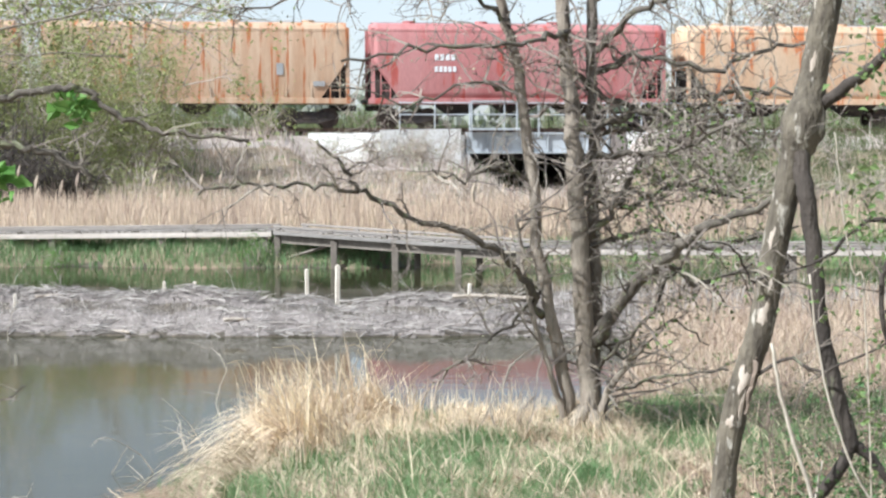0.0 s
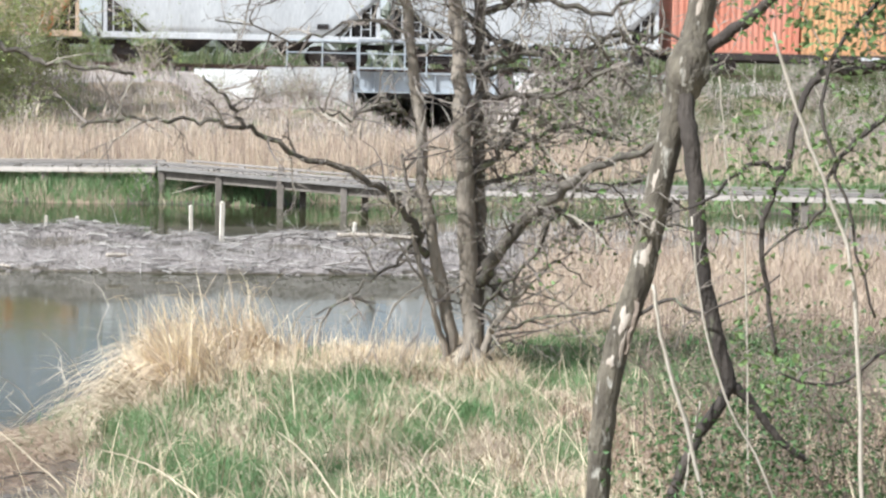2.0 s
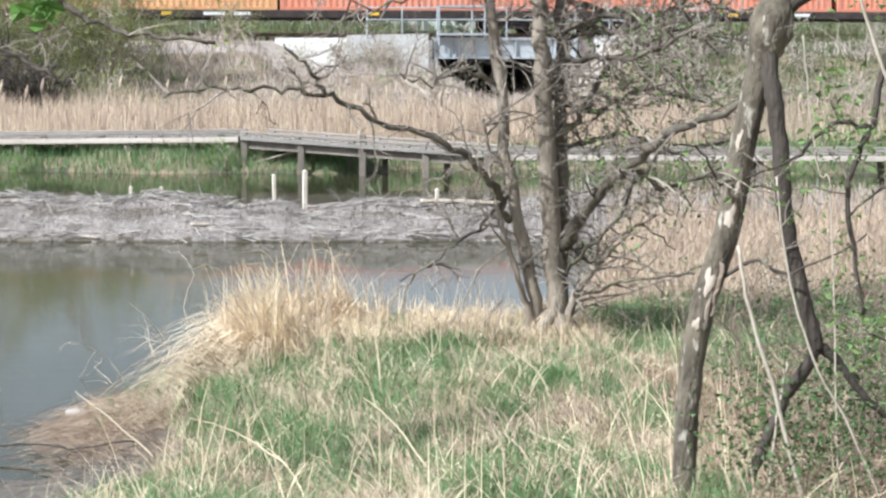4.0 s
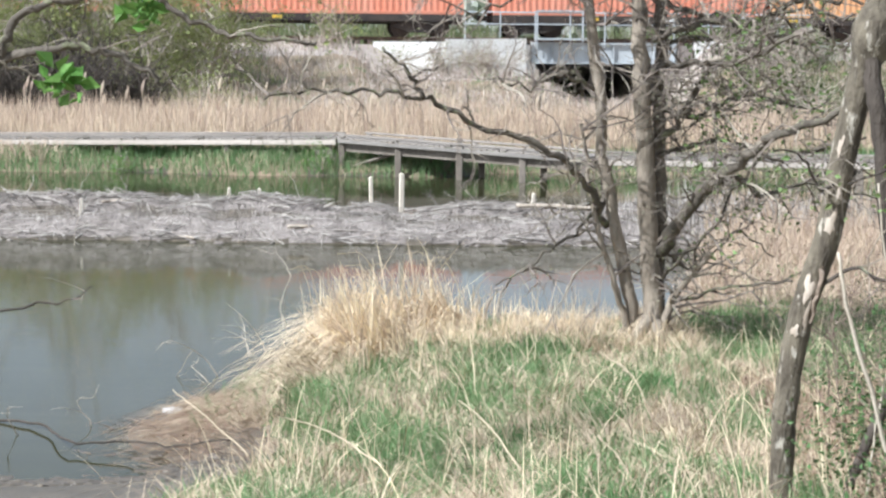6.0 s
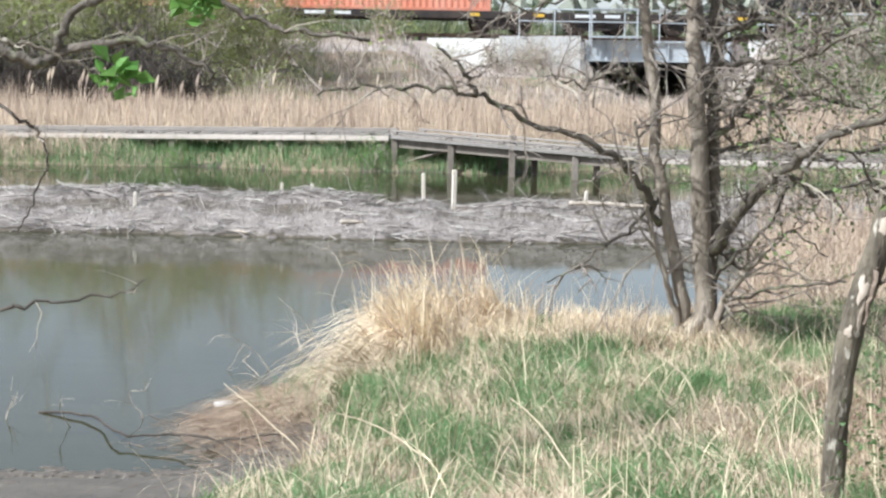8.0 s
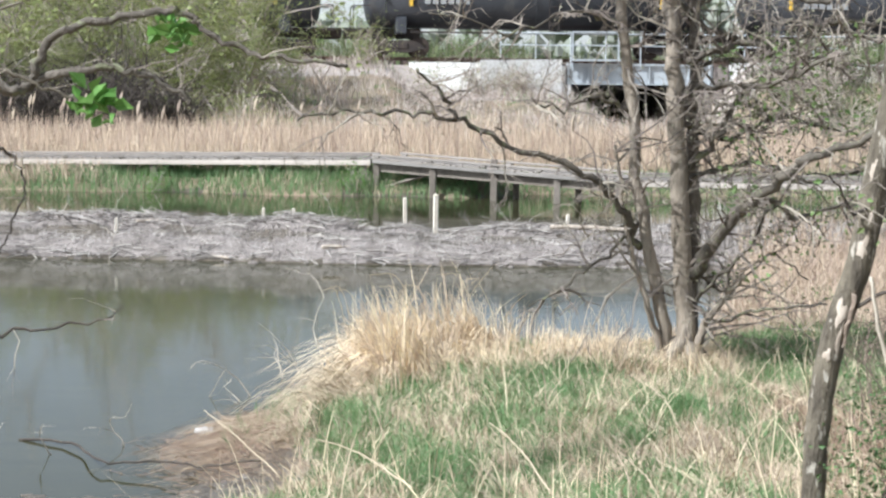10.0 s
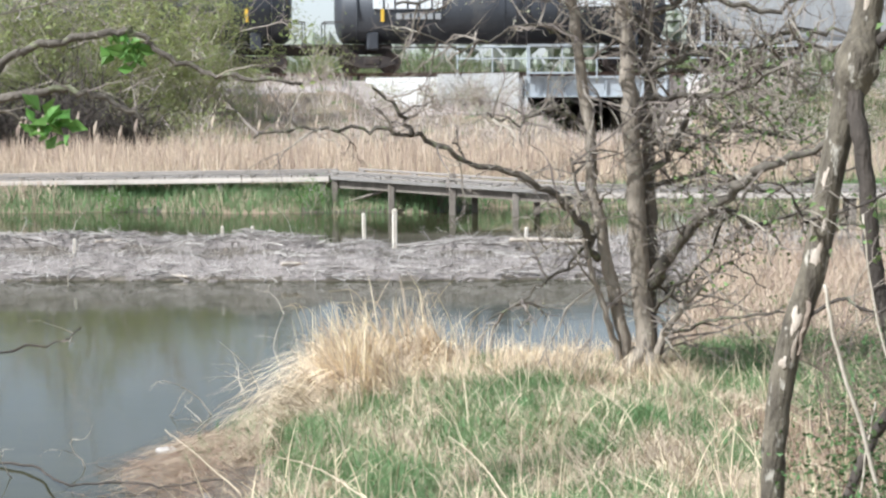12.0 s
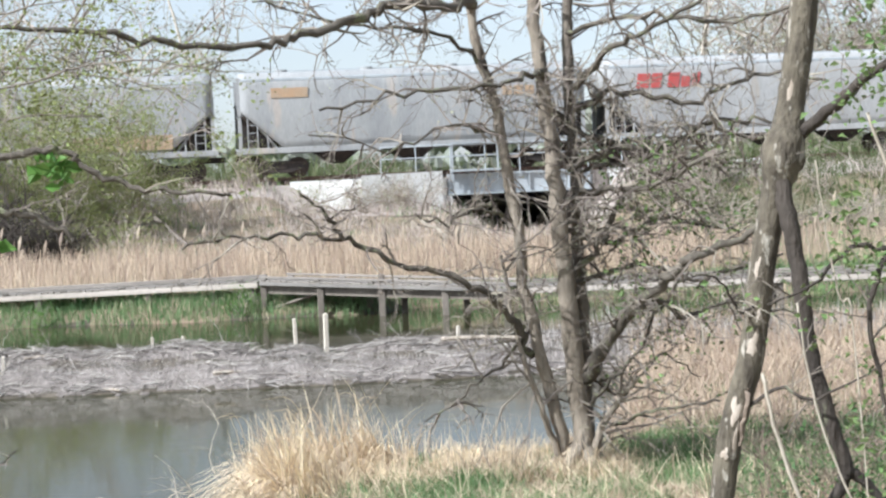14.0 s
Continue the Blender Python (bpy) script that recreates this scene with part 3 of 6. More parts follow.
# ---- the freight train ----
def truck(car, x):
    """A two-axle bogie under a car."""
    b = part("bogie", boxes((x - 0.35, x + 0.35, -1.2, 1.2, 0.35, 0.62), bevel=0.03), M["under"], car)
    for y in (-1.1, 1.1):
        bm = bmesh.new()
        pts = [(-1.15, 0.55), (-1.15, 0.38), (-0.75, 0.3), (-0.45, 0.2), (0.45, 0.2), (0.75, 0.3), (1.15, 0.38), (1.15, 0.55), (0.5, 0.72), (-0.5, 0.72)]
        f = [bm.verts.new((x + px, y - 0.07, pz)) for px, pz in pts]
        g = [bm.verts.new((x + px, y + 0.07, pz)) for px, pz in pts]
        bm.faces.new(f)
        bm.faces.new(list(reversed(g)))
        for i in range(len(pts)):
            j = (i + 1) % len(pts)
            bm.faces.new((f[i], f[j], g[j], g[i]))
        part("side_frame", bm, M["under"], b)
    for ax in (-0.86, 0.86):
        bm = bmesh.new()
        for y in (-0.76, 0.76):
            rod(bm, (x + ax, y - 0.07, 0.43), (x + ax, y + 0.07, 0.43), 0.43, 20)
            rod(bm, (x + ax, y - 0.11 * (1 if y > 0 else -1), 0.43), (x + ax, y, 0.43), 0.46, 20)
        rod(bm, (x + ax, -0.9, 0.43), (x + ax, 0.9, 0.43), 0.08, 8)
        part("wheelset", bm, M["wheel"], b)


def ladder(car, x, y, z0, z1, w=0.42, along=True, material=None):
    bm = bmesh.new()
    for s in (-w / 2, w / 2):
        a = (x + s, y, z0) if along else (x, y + s, z0)
        rod(bm, a, (a[0], a[1], z1), 0.025, 5)
    n = int((z1 - z0) / 0.36)
    for k in range(n + 1):
        z = z0 + 0.08 + k * (z1 - z0 - 0.16) / max(n, 1)
        a, b = ((x - w / 2, y, z), (x + w / 2, y, z)) if along else ((x, y - w / 2, z), (x, y + w / 2, z))
        rod(bm, a, b, 0.018, 5)
    part("ladder", bm, material or M["under"], car)


def hull(L, zb, zt, half, bulge, slope, cutz, stations=14):
    """The body of a covered hopper: bowed sides, end sheets that slope in below cutz."""
    bm = bmesh.new()
    rings = []
    inner = L / 2 - slope
    spots = [-L / 2 + slope * i / 5 for i in range(5)] + [-inner + 2 * inner * i / stations for i in range(stations + 1)] + [inner + slope * i / 5 for i in range(1, 6)]
    for x in spots:
        e = L / 2 - abs(x)
        low = zb if e > slope else zb + (cutz - zb) * (1 - e / slope)
        prof = []
        for k in range(9):
            t = k / 8
            z = low + (zt - 0.35 - low) * t
            rel = (z - zb) / (zt - zb)
            prof.append((half - bulge * (2 * rel - 1) ** 2, z))
        for k in range(1, 6):
            a = k / 5 * math.pi / 2
            prof.append(((half - bulge) * (0.55 + 0.45 * math.cos(a)), zt - 0.35 + 0.35 * math.sin(a)))
        rings.append([bm.verts.new((x, -y, z)) for y, z in prof] + [bm.verts.new((x, y, z)) for y, z in reversed(prof)])
    for a, b in zip(rings, rings[1:]):
        n = len(a)
        for k in range(n):
            bm.faces.new((a[k], a[(k + 1) % n], b[(k + 1) % n], b[k]))
    bm.faces.new(rings[0])
    bm.faces.new(list(reversed(rings[-1])))
    return bm


def hopper(label, L, body, ribs=0, marks=None, mark_mat=None, top=4.6, words=None, roundish=0.12, spot=None, cut=1.15):
    """A covered hopper car; x along the track, z from the rail."""
    c = thing("hopper_car", label, "freight car", group="cars of the freight train")
    B = L - 1.0
    zb, half = 1.22, 1.5
    hb = part("body", hull(B, zb, top, half, roundish, cut, 2.9), body, c, smooth=ribs == 0)
    for s in (-1, 1):
        y = s * (half - roundish * 0.9)
        part("side_sill", boxes((-L / 2 + 0.25, L / 2 - 0.25, y - 0.09, y + 0.05, 1.05, 1.3), bevel=0.01), body, c)
        # on pale cars the chord's grey paints in the running board's shadow line
        part("top_chord", boxes((-B / 2 + 0.05, B / 2 - 0.05, y - 0.05, y + 0.08, top - 0.42, top - 0.3), bevel=0.01), M["steel_grey"] if body.name in ("car_white", "car_grey", "car_dusty") else body, c)
        for k in range(ribs):
            x = -B / 2 + 0.5 + (B - 1.0) * k / max(ribs - 1, 1)
            z0 = 1.25 if abs(x) < B / 2 - cut else 1.25 + 1.65 * (1 - (B / 2 - abs(x)) / cut)
            part("rib", boxes((x - 0.05, x + 0.05, s * (half - 0.13) - 0.05, s * (half - 0.01) + 0.04, z0, top - 0.42), bevel=0.015), body, hb)
        # end posts, platform and ladders
        e = s * (L / 2 - 0.45)
        part("end_post", boxes((e - 0.08, e + 0.08, -1.42, -1.3, 1.1, top - 0.25), (e - 0.08, e + 0.08, 1.3, 1.42, 1.1, top - 0.25), (e - 0.08, e + 0.08, -1.42, 1.42, 2.6, 2.72)), body, c)
        part("end_platform", boxes((min(e - s * 1.6, e + s * 0.3), max(e - s * 1.6, e + s * 0.3), -1.4, 1.4, 1.12, 1.24)), M["under"], c)
        # dark box added inside the end opening to stand in for its shade
        part("shade_box", boxes((min(e - s * (cut + 0.3), e), max(e - s * (cut + 0.3), e), -0.95, 0.95, 1.25, 2.75), bevel=0.05), M["under"], c)
        part("air_tank", rod(bmesh.new(), (e - s * 0.75, -1.2, 1.62), (e - s * 0.75, -0.95, 1.62), 0.3, 12), M["under"], c)
        ladder(c, e - s * 0.55, -1.44, 1.2, top - 0.5, material=body)
        rd = bmesh.new()
        rod(rd, (e - s * 1.2, -1.35, 1.2), (e - s * 1.2, -1.35, 2.6), 0.04)
        rod(rd, (e - s * 1.6, -1.2, 1.24), (e - s * 0.3, -1.2, 2.9), 0.05)
        part("brace", rd, body, c)
    part("roof_walk", boxes((-B / 2, B / 2, -0.35, 0.35, top + 0.02, top + 0.07)), M["steel_grey"], c)
    for k in range(4):
        x = (-1.5 + k) * B / 4
        part("roof_hatch", rod(bmesh.new(), (x, -0.6, top - 0.06), (x, -0.6, top + 0.1), 0.28, 12), body, c)
    for k in range(3):
        x = (k - 1) * (B - 5) / 3
        bm = bmesh.new()
        r = bmesh.ops.create_cone(bm, cap_ends=True, segments=4, radius1=0.45, radius2=1.7, depth=0.75, matrix=Matrix.Translation((x, 0, 0.9)) @ Matrix.Rotation(math.pi / 4, 4, "Z"))
        part("outlet_chute", bm, M["under"], c)
    for s in (-1, 1):
        truck(c, s * (L / 2 - 2.1))
        part("coupler", boxes((s * (L / 2 - 0.7) - 0.45, s * (L / 2 - 0.7) + 0.75, -0.12, 0.12, 0.75, 1.0)), M["under"], c)
    y = -half - 0.012
    if marks:
        for k, (x, z, w, h) in enumerate(marks):
            part("marking", boxes((x, x + w, y - 0.004, y + 0.1, z, z + h)), mark_mat or M["white_paint"], c)
    if spot:
        x, z, w, h = spot
        part("paint_patch", boxes((x, x + w, y - 0.006, y + 0.1, z, z + h)), M["old_orange"], c, "faded orange paint patch")
    if words:
        # a slanted maker's mark in plain blocks: five upright strokes in two clusters
        x, z, size, m = words
        for dx, w, h in ((0.0, 0.60, 0.70), (0.72, 0.50, 0.70), (1.55, 0.56, 0.70), (2.22, 0.42, 0.52), (2.78, 0.13, 0.62), (3.0, 0.12, 0.70)):
            bm = boxes((x + dx * size, x + (dx + w) * size, y - 0.012, y + 0.1, z, z + h * size))
            for v in bm.verts:
                v.co.x += 0.18 * (v.co.z - z)
            part("marking", bm, m, c, "red painted block of a slanted marking")
    return c


def flatbed(c, L):
    part("spine_beam", boxes((-L / 2 + 0.1, L / 2 - 0.1, -0.4, 0.4, 0.55, 0.98), bevel=0.02), M["under"], c)
    for s in (-1, 1):
        part("side_sill", boxes((-L / 2 + 0.15, L / 2 - 0.15, s * 1.28 - 0.06, s * 1.28 + 0.06, 0.66, 0.98), bevel=0.01), M["under"], c)
        truck(c, s * (L / 2 - 2.0))
        for k in range(5):
            x = -L / 2 + 1.5 + k * (L - 3) / 4
            part("outrigger", boxes((x - 0.12, x + 0.12, min(0, s * 1.3), max(0, s * 1.3), 0.7, 0.92)), M["under"], c)
    part("coupler", boxes((-L / 2 - 0.4, -L / 2 + 0.3, -0.12, 0.12, 0.72, 0.95)), M["under"], c)
    for k, (x, w, m) in enumerate(((-5.0, 0.45, "yellow_paint"), (-3.2, 0.9, "white_paint"), (-1.9, 0.7, "white_paint"), (4.0, 0.4, "yellow_paint"))):
        part("marking", boxes((x, x + w, -1.352, -1.33, 0.76, 0.90)), M[m], c)


def container(L, body, label):
    """A corrugated box with corner posts and frame, standing on a flat car."""
    c = thing("container", label, "container", group="containers on the freight train")
    bm = bmesh.new()
    H, hw = 2.75, 1.22
    n = int(L / 0.28)
    for s in (-1, 1):
        prof = []
        for k in range(n):
            x = -L / 2 + 0.15 + (L - 0.3) * k / n
            d = (L - 0.3) / n
            for fx, fy in ((0.0, 0.0), (0.32, 0.0), (0.5, 0.022), (0.82, 0.022)):
                prof.append((x + fx * d, s * (hw - fy)))
        lo = [bm.verts.new((x, y, 0.15)) for x, y in prof]
        hi = [bm.verts.new((x, y, H - 0.12)) for x, y in prof]
        for i in range(len(prof) - 1):
            bm.faces.new((lo[i], lo[i + 1], hi[i + 1], hi[i]))
    part("side_panel", bm, body, c)
    part("roof_panel", boxes((-L / 2 + 0.05, L / 2 - 0.05, -hw + 0.02, hw - 0.02, H - 0.08, H - 0.03)), body, c)
    part("frame", boxes(*[(sx * (L / 2 - 0.09) - 0.09, sx * (L / 2 - 0.09) + 0.09, sy * (hw - 0.06) - 0.075, sy * (hw - 0.06) + 0.075, 0, H) for sx in (-1, 1) for sy in (-1, 1)],
                        *[(-L / 2, L / 2, sy * (hw - 0.05) - 0.06, sy * (hw - 0.05) + 0.06, z, z + 0.15) for sy in (-1, 1) for z in (0, H - 0.14)], bevel=0.01), body, c)
    part("end_panel", boxes((-L / 2 + 0.03, -L / 2 + 0.08, -hw + 0.1, hw - 0.1, 0.1, H - 0.1)), body, c)
    part("end_door", boxes((L / 2 - 0.08, L / 2 - 0.03, -hw + 0.1, hw - 0.1, 0.1, H - 0.1)), body, c)
    return c


def tank_car(label, L, logo=True):
    c = thing("tank_car", label, "freight car", group="cars of the freight train")
    B, R, zc = L - 1.5, 1.5, 2.72
    bm = bmesh.new()
    rings = []
    for i in range(-5, 6):
        s = 1 if i >= 0 else -1
        for x, r in ([(s * (B / 2 - 0.5 + 0.5 * math.sin(a)), R * math.cos(a) ** 0.7 if a < 1.55 else 0.05) for a in [abs(i) * math.pi / 10]]):
            rings.append([bm.verts.new((x if i else 0, r * math.cos(2 * math.pi * k / 32), zc + r * math.sin(2 * math.pi * k / 32))) for k in range(32)])
    for a, b in zip(rings, rings[1:]):
        for k in range(32):
            bm.faces.new((a[k], a[(k + 1) % 32], b[(k + 1) % 32], b[k]))
    bm.faces.new(rings[0])
    bm.faces.new(list(reversed(rings[-1])))
    tank = part("tank", bm, M["tank_black"], c, smooth=True)
    for x in (-B / 2 + 0.9, -B / 4, 0.0, B / 4, B / 2 - 0.9):
        ring = Tubes()
        ring.add([Vector((x, (R + 0.005) * math.cos(k * math.pi / 12), zc + (R + 0.005) * math.sin(k * math.pi / 12))) for k in range(25)], [0.035] * 25, 4)
        obj("band", ring.v, ring.f, M["tank_black"], tank)
    part("dome", rod(bmesh.new(), (0, 0, zc + R - 0.1), (0, 0, zc + R + 0.38), 0.45, 20), M["tank_black"], c)
    part("dome_rail", boxes((-1.2, 1.2, -0.9, -0.86, zc + 1.9, zc + 1.95), (-1.2, 1.2, 0.86, 0.9, zc + 1.9, zc + 1.95), (-1.2, -1.15, -0.9, 0.9, zc + 1.3, zc + 1.95), (1.15, 1.2, -0.9, 0.9, zc + 1.3, zc + 1.95)), M["under"], c)
    ladder(c, 0.75, -1.56, 1.1, zc + 1.4)
    for s in (-1, 1):
        part("stub_sill", boxes((s * (B / 2 - 0.8) - 1.7, s * (B / 2 - 0.8) + 1.7, -0.3, 0.3, 0.8, 1.25), bevel=0.03), M["under"], c)
        part("saddle", boxes((s * (B / 2 - 1.6) - 0.25, s * (B / 2 - 1.6) + 0.25, -1.2, 1.2, 1.0, 1.75), bevel=0.05), M["tank_black"], c)
        part("end_platform", boxes((s * (L / 2 - 0.5) - 0.35, s * (L / 2 - 0.5) + 0.35, -1.45, 1.45, 1.12, 1.2)), M["under"], c)
        rd = bmesh.new()
        for y in (-1.4, 1.4):
            rod(rd, (s * (L / 2 - 0.25), y, 1.2), (s * (L / 2 - 0.25), y, 2.2), 0.025)
            rod(rd, (s * (L / 2 - 0.25), y, 2.2), (s * (L / 2 - 1.0), y, 2.2), 0.025)
        rod(rd, (s * (L / 2 - 0.25), -1.4, 2.2), (s * (L / 2 - 0.25), 1.4, 2.2), 0.025)
        part("safety_rail", rd, M["under"], c)
        truck(c, s * (L / 2 - 2.3))
        part("coupler", boxes((s * (L / 2 - 0.6) - 0.45, s * (L / 2 - 0.6) + 0.65, -0.12, 0.12, 0.75, 1.0)), M["under"], c)
        part("marking", boxes((s * (B / 2 - 2.0) - 0.07, s * (B / 2 - 2.0) + 0.07, -R - 0.035, -R + 0.1, 2.2, 2.75)), M["yellow_paint"], c, "yellow stripe")
    part("running_board", boxes((-B / 2 + 2, B / 2 - 2, -1.5, -1.2, 1.05, 1.12)), M["under"], c)
    if logo == 2:
        x = -B / 2 + 1.6
        for k, w in enumerate((0.42, 0.4, 0.46, 0.42, 0.46, 0.4)):
            part("logo_bar", boxes((x, x + w, -R - 0.03, -R + 0.15, 2.75, 3.2)), M["white_paint"], c, "white painted logo shape")
            x += w + 0.09
    if logo:
        part("logo_plate", boxes((B / 2 - 4.4, B / 2 - 1.9, -R - 0.03, -R + 0.15, 2.85, 3.3)), M["white_paint"], c, "white painted name panel")
    for k in range(6):
        part("marking", boxes((-B / 2 + 2.6 + k * 0.34, -B / 2 + 2.84 + k * 0.34, -R - 0.03, -R + 0.1, 2.3, 2.56)), M["grey_paint"], c)
    return c


# each car's first and last metre along the track at the start of the clip
TRAIN = []


def couple(car, u0, u1, z=RAIL):
    TRAIN.append((car, (u0 + u1) / 2, z))


couple(hopper("rust-streaked orange ribbed covered hopper car", 13.9, M["rust_orange"], ribs=12), -32.7, -18.8)
couple(hopper("weathered orange ribbed covered hopper car with rust streaks", 13.9, M["rust_orange"], ribs=12, marks=[(3.4, 2.3, 0.3, 0.5), (5.0, 1.8, 0.5, 0.22)], mark_mat=M["grey_paint"]), -18.65, -4.75)
couple(hopper("faded red covered hopper car with small white markings", 13.9, M["faded_red"], ribs=0, marks=[(-3.8 + k * 0.24, 2.95, 0.17, 0.27) for k in range(4)] + [(-3.8 + k * 0.2, 2.45, 0.14, 0.24) for k in range(5)]), -4.65, 9.2)
couple(hopper("pale rusty orange covered hopper car", 12.6, M["rust_pale"], ribs=0), 9.35, 21.95)
couple(hopper("clean white covered hopper car with bowed sides", 12.7, M["car_white"], marks=[(3.2, 1.6, 0.5, 0.22)], mark_mat=M["under"], top=4.75, cut=2.0), 22.1, 34.8)
couple(hopper("white covered hopper car with grey number marks", 12.5, M["car_white"], marks=[(-4.4 + k * 0.3, 3.0, 0.2, 0.22) for k in range(7)], mark_mat=M["grey_paint"], top=4.75, cut=2.0), 34.9, 47.4)
for u0, u1 in ((47.5, 72.2), (72.35, 97.2), (98.0, 116.75), (116.85, 131.7)):
    fl = thing("flat_car", "dark low intermodal flat car with small yellow markings", "freight car", group="cars of the freight train")
    flatbed(fl, u1 - u0)
    couple(fl, u0, u1)
LOADS = ((47.65, 6.06, 0), (53.8, 6.06, 1), (59.9, 12.19, 0), (72.5, 12.19, 0), (84.85, 12.19, 0), (98.2, 12.19, 0), (110.6, 6.06, 1), (117.0, 12.19, 0))
for u0, size, amber in LOADS:
    word = ("short " if size < 7 else "long ") + ("amber-orange" if amber else "red-orange")
    couple(container(size, M["box_amber" if amber else "box_red"], word + " corrugated steel container riding on a flat car"), u0, u0 + size, RAIL + 0.98)
fl = thing("flat_car", "empty dark low intermodal flat car", "freight car", group="cars of the freight train")
flatbed(fl, 8.3)
couple(fl, 131.8, 140.1)
couple(tank_car("black tank car with a dull dusty shell", 16.5, 0), 140.3, 156.8)
couple(tank_car("black tank car with a white name panel", 16.5, 1), 157.0, 173.5)
couple(tank_car("glossy black tank car with yellow stripes", 17.2, 0), 173.6, 190.8)
couple(tank_car("black tank car with a white logo", 16.2, 2), 191.0, 207.2)
RED_MARK = (-6.42, 3.25, 0.92, M["red_paint"])
couple(hopper("dirty light grey covered hopper car with a red painted marking", 16.4, M["car_grey"], words=RED_MARK, spot=(1.7, 1.42, 4.3, 0.62), cut=1.9), 207.35, 223.75)
couple(hopper("dusty grey ribbed covered hopper car with orange patches", 16.1, M["car_grey"], ribs=0, marks=[(4.0 + k * 0.5, 3.2, 0.4, 0.4) for k in range(3)], mark_mat=M["old_orange"], spot=(-6.2, 3.45, 1.6, 0.42), cut=1.9), 223.85, 239.95)
couple(hopper("light grey covered hopper car with a red painted marking", 16.4, M["car_dusty"], words=RED_MARK, cut=1.9), 240.0, 256.4)
couple(hopper("plain light grey covered hopper car", 16.4, M["car_grey"]), 256.5, 272.9)


# ---- the trees on the near bank ----
def spawn(tubes, path, radii, rng, count, lo, hi, length, depth, tips, bias=(0, 0, 0.2), kids=3, r=0.008, flat=0.8):
    """Side twigs along a limb."""
    n = len(path) - 1
    for k in range(count):
        i = int(n * rng.uniform(lo, hi))
        d = Vector((rng.gauss(0, 1) + bias[0], rng.gauss(0, 0.8) + bias[1], rng.gauss(0, 0.8) + bias[2])).normalized()
        sprout(tubes, path[i], d, length * rng.uniform(0.5, 1.3), r * rng.uniform(0.7, 1.3), rng, depth, tips, 0.24, 0.0, kids, flat)


def bank_tree():
    rng = random.Random(5)
    t = thing("tree", "grey many-stemmed tree with bare crooked twigs and first leaves", "tree", (1.3, 18.0, 0.4))
    o = Vector(t.location)
    lay = lambda pts: [Vector(p) - o for p in pts]
    stems = {
        "stem": [((1.2, 18, 0.25), (1.06, 18, 1.06), (0.91, 18, 1.68), (0.80, 18, 2.71), (0.67, 18, 3.58), (0.53, 18, 4.24), (0.43, 18, 5.0)), 0.066, 0.04],
        "trunk": [((1.36, 18, 0.22), (1.30, 18, 1.37), (1.21, 18, 2.45), (1.16, 18, 3.22), (1.11, 18, 3.83), (1.03, 18, 4.70), (1.0, 18.1, 5.6)), 0.098, 0.052],
        "back_stem": [((1.37, 18.12, 0.3), (1.40, 18.14, 1.36), (1.38, 18.15, 2.19), (1.38, 18.15, 3.22), (1.35, 18.15, 3.94), (1.39, 18.15, 4.71), (1.5, 18.2, 5.5)), 0.072, 0.042],
        "side_stem": [((1.16, 17.95, 0.25), (1.02, 17.92, 0.75), (0.86, 17.9, 1.2), (0.74, 17.9, 1.75), (0.66, 17.9, 2.3)), 0.036, 0.014],
        "low_stem": [((1.42, 18, 0.25), (1.44, 17.95, 0.5), (1.6, 17.9, 0.85), (1.85, 17.8, 1.15)), 0.06, 0.02],
    }
    tips, twigs = [], Tubes()
    for name, (pts, r0, r1) in stems.items():
        tb = Tubes()
        path = limb(tb, lay(pts), r0, r1, rng, 10, 0.011, 6, 0.12)
        if name == "trunk":
            for k in range(6):
                a = k * 1.05
                limb(tb, [path[2], path[0] + Vector((math.cos(a) * 0.17 - 0.06, math.sin(a) * 0.12, 0.2)), path[0] + Vector((math.cos(a) * 0.34 - 0.08, math.sin(a) * 0.24, -0.02))], 0.085, 0.04, rng, 7, 0.005, 3)
        obj(name, tb.v, tb.f, M["bark_mid" if name == "back_stem" else "bark"], t, smooth=True)
        spawn(twigs, path, None, rng, 13, 0.35, 1.0, 0.8, 2, tips, (0.35, 0, 0.1), 3, 0.015)
    def grow_limb(pts, r0, r1, n):
        tb = Tubes()
        path = limb(tb, lay(pts), r0 * 1.12, r1 * 1.3, rng, 8, 0.02, 6, 0.26)
        obj("limb", tb.v, tb.f, M["bark_limb"], t, smooth=True)
        spawn(twigs, path, None, rng, int(n * 1.4), 0.12, 1.0, 0.48, 2, tips, (0, 0, 0.1), 3, 0.014)

    grow_limb(((1.35, 18.0, 1.11), (1.65, 17.7, 1.57), (1.90, 17.4, 1.88), (2.25, 17.1, 2.19), (2.65, 16.8, 2.40), (3.09, 16.5, 2.59)), 0.06, 0.02, 16)
    grow_limb(((0.92, 18.0, 1.37), (0.72, 17.76, 1.75), (0.38, 17.51, 2.06), (-0.27, 17.27, 2.30), (-0.74, 17.03, 2.54), (-1.17, 16.79, 2.57), (-1.67, 16.54, 2.61), (-2.02, 16.3, 2.53)), 0.034, 0.007, 14)
    grow_limb(((-0.74, 17.03, 2.54), (-0.86, 16.9, 2.77), (-1.07, 16.8, 2.97)), 0.022, 0.008, 5)
    grow_limb(((0.5, 18.0, 4.6), (0.35, 17.3, 4.52), (-0.20, 16.8, 4.49), (-0.57, 16.43, 4.35), (-0.93, 16.07, 4.24), (-1.27, 15.7, 4.15), (-1.94, 15.36, 4.14), (-2.53, 15.0, 4.25), (-3.2, 14.8, 4.3)), 0.05, 0.012, 22)
    grow_limb(((1.11, 18.0, 3.9), (1.0, 17.2, 3.9), (0.62, 16.6, 3.78), (-0.13, 16.3, 3.73), (-0.82, 16.0, 3.61)), 0.028, 0.008, 10)
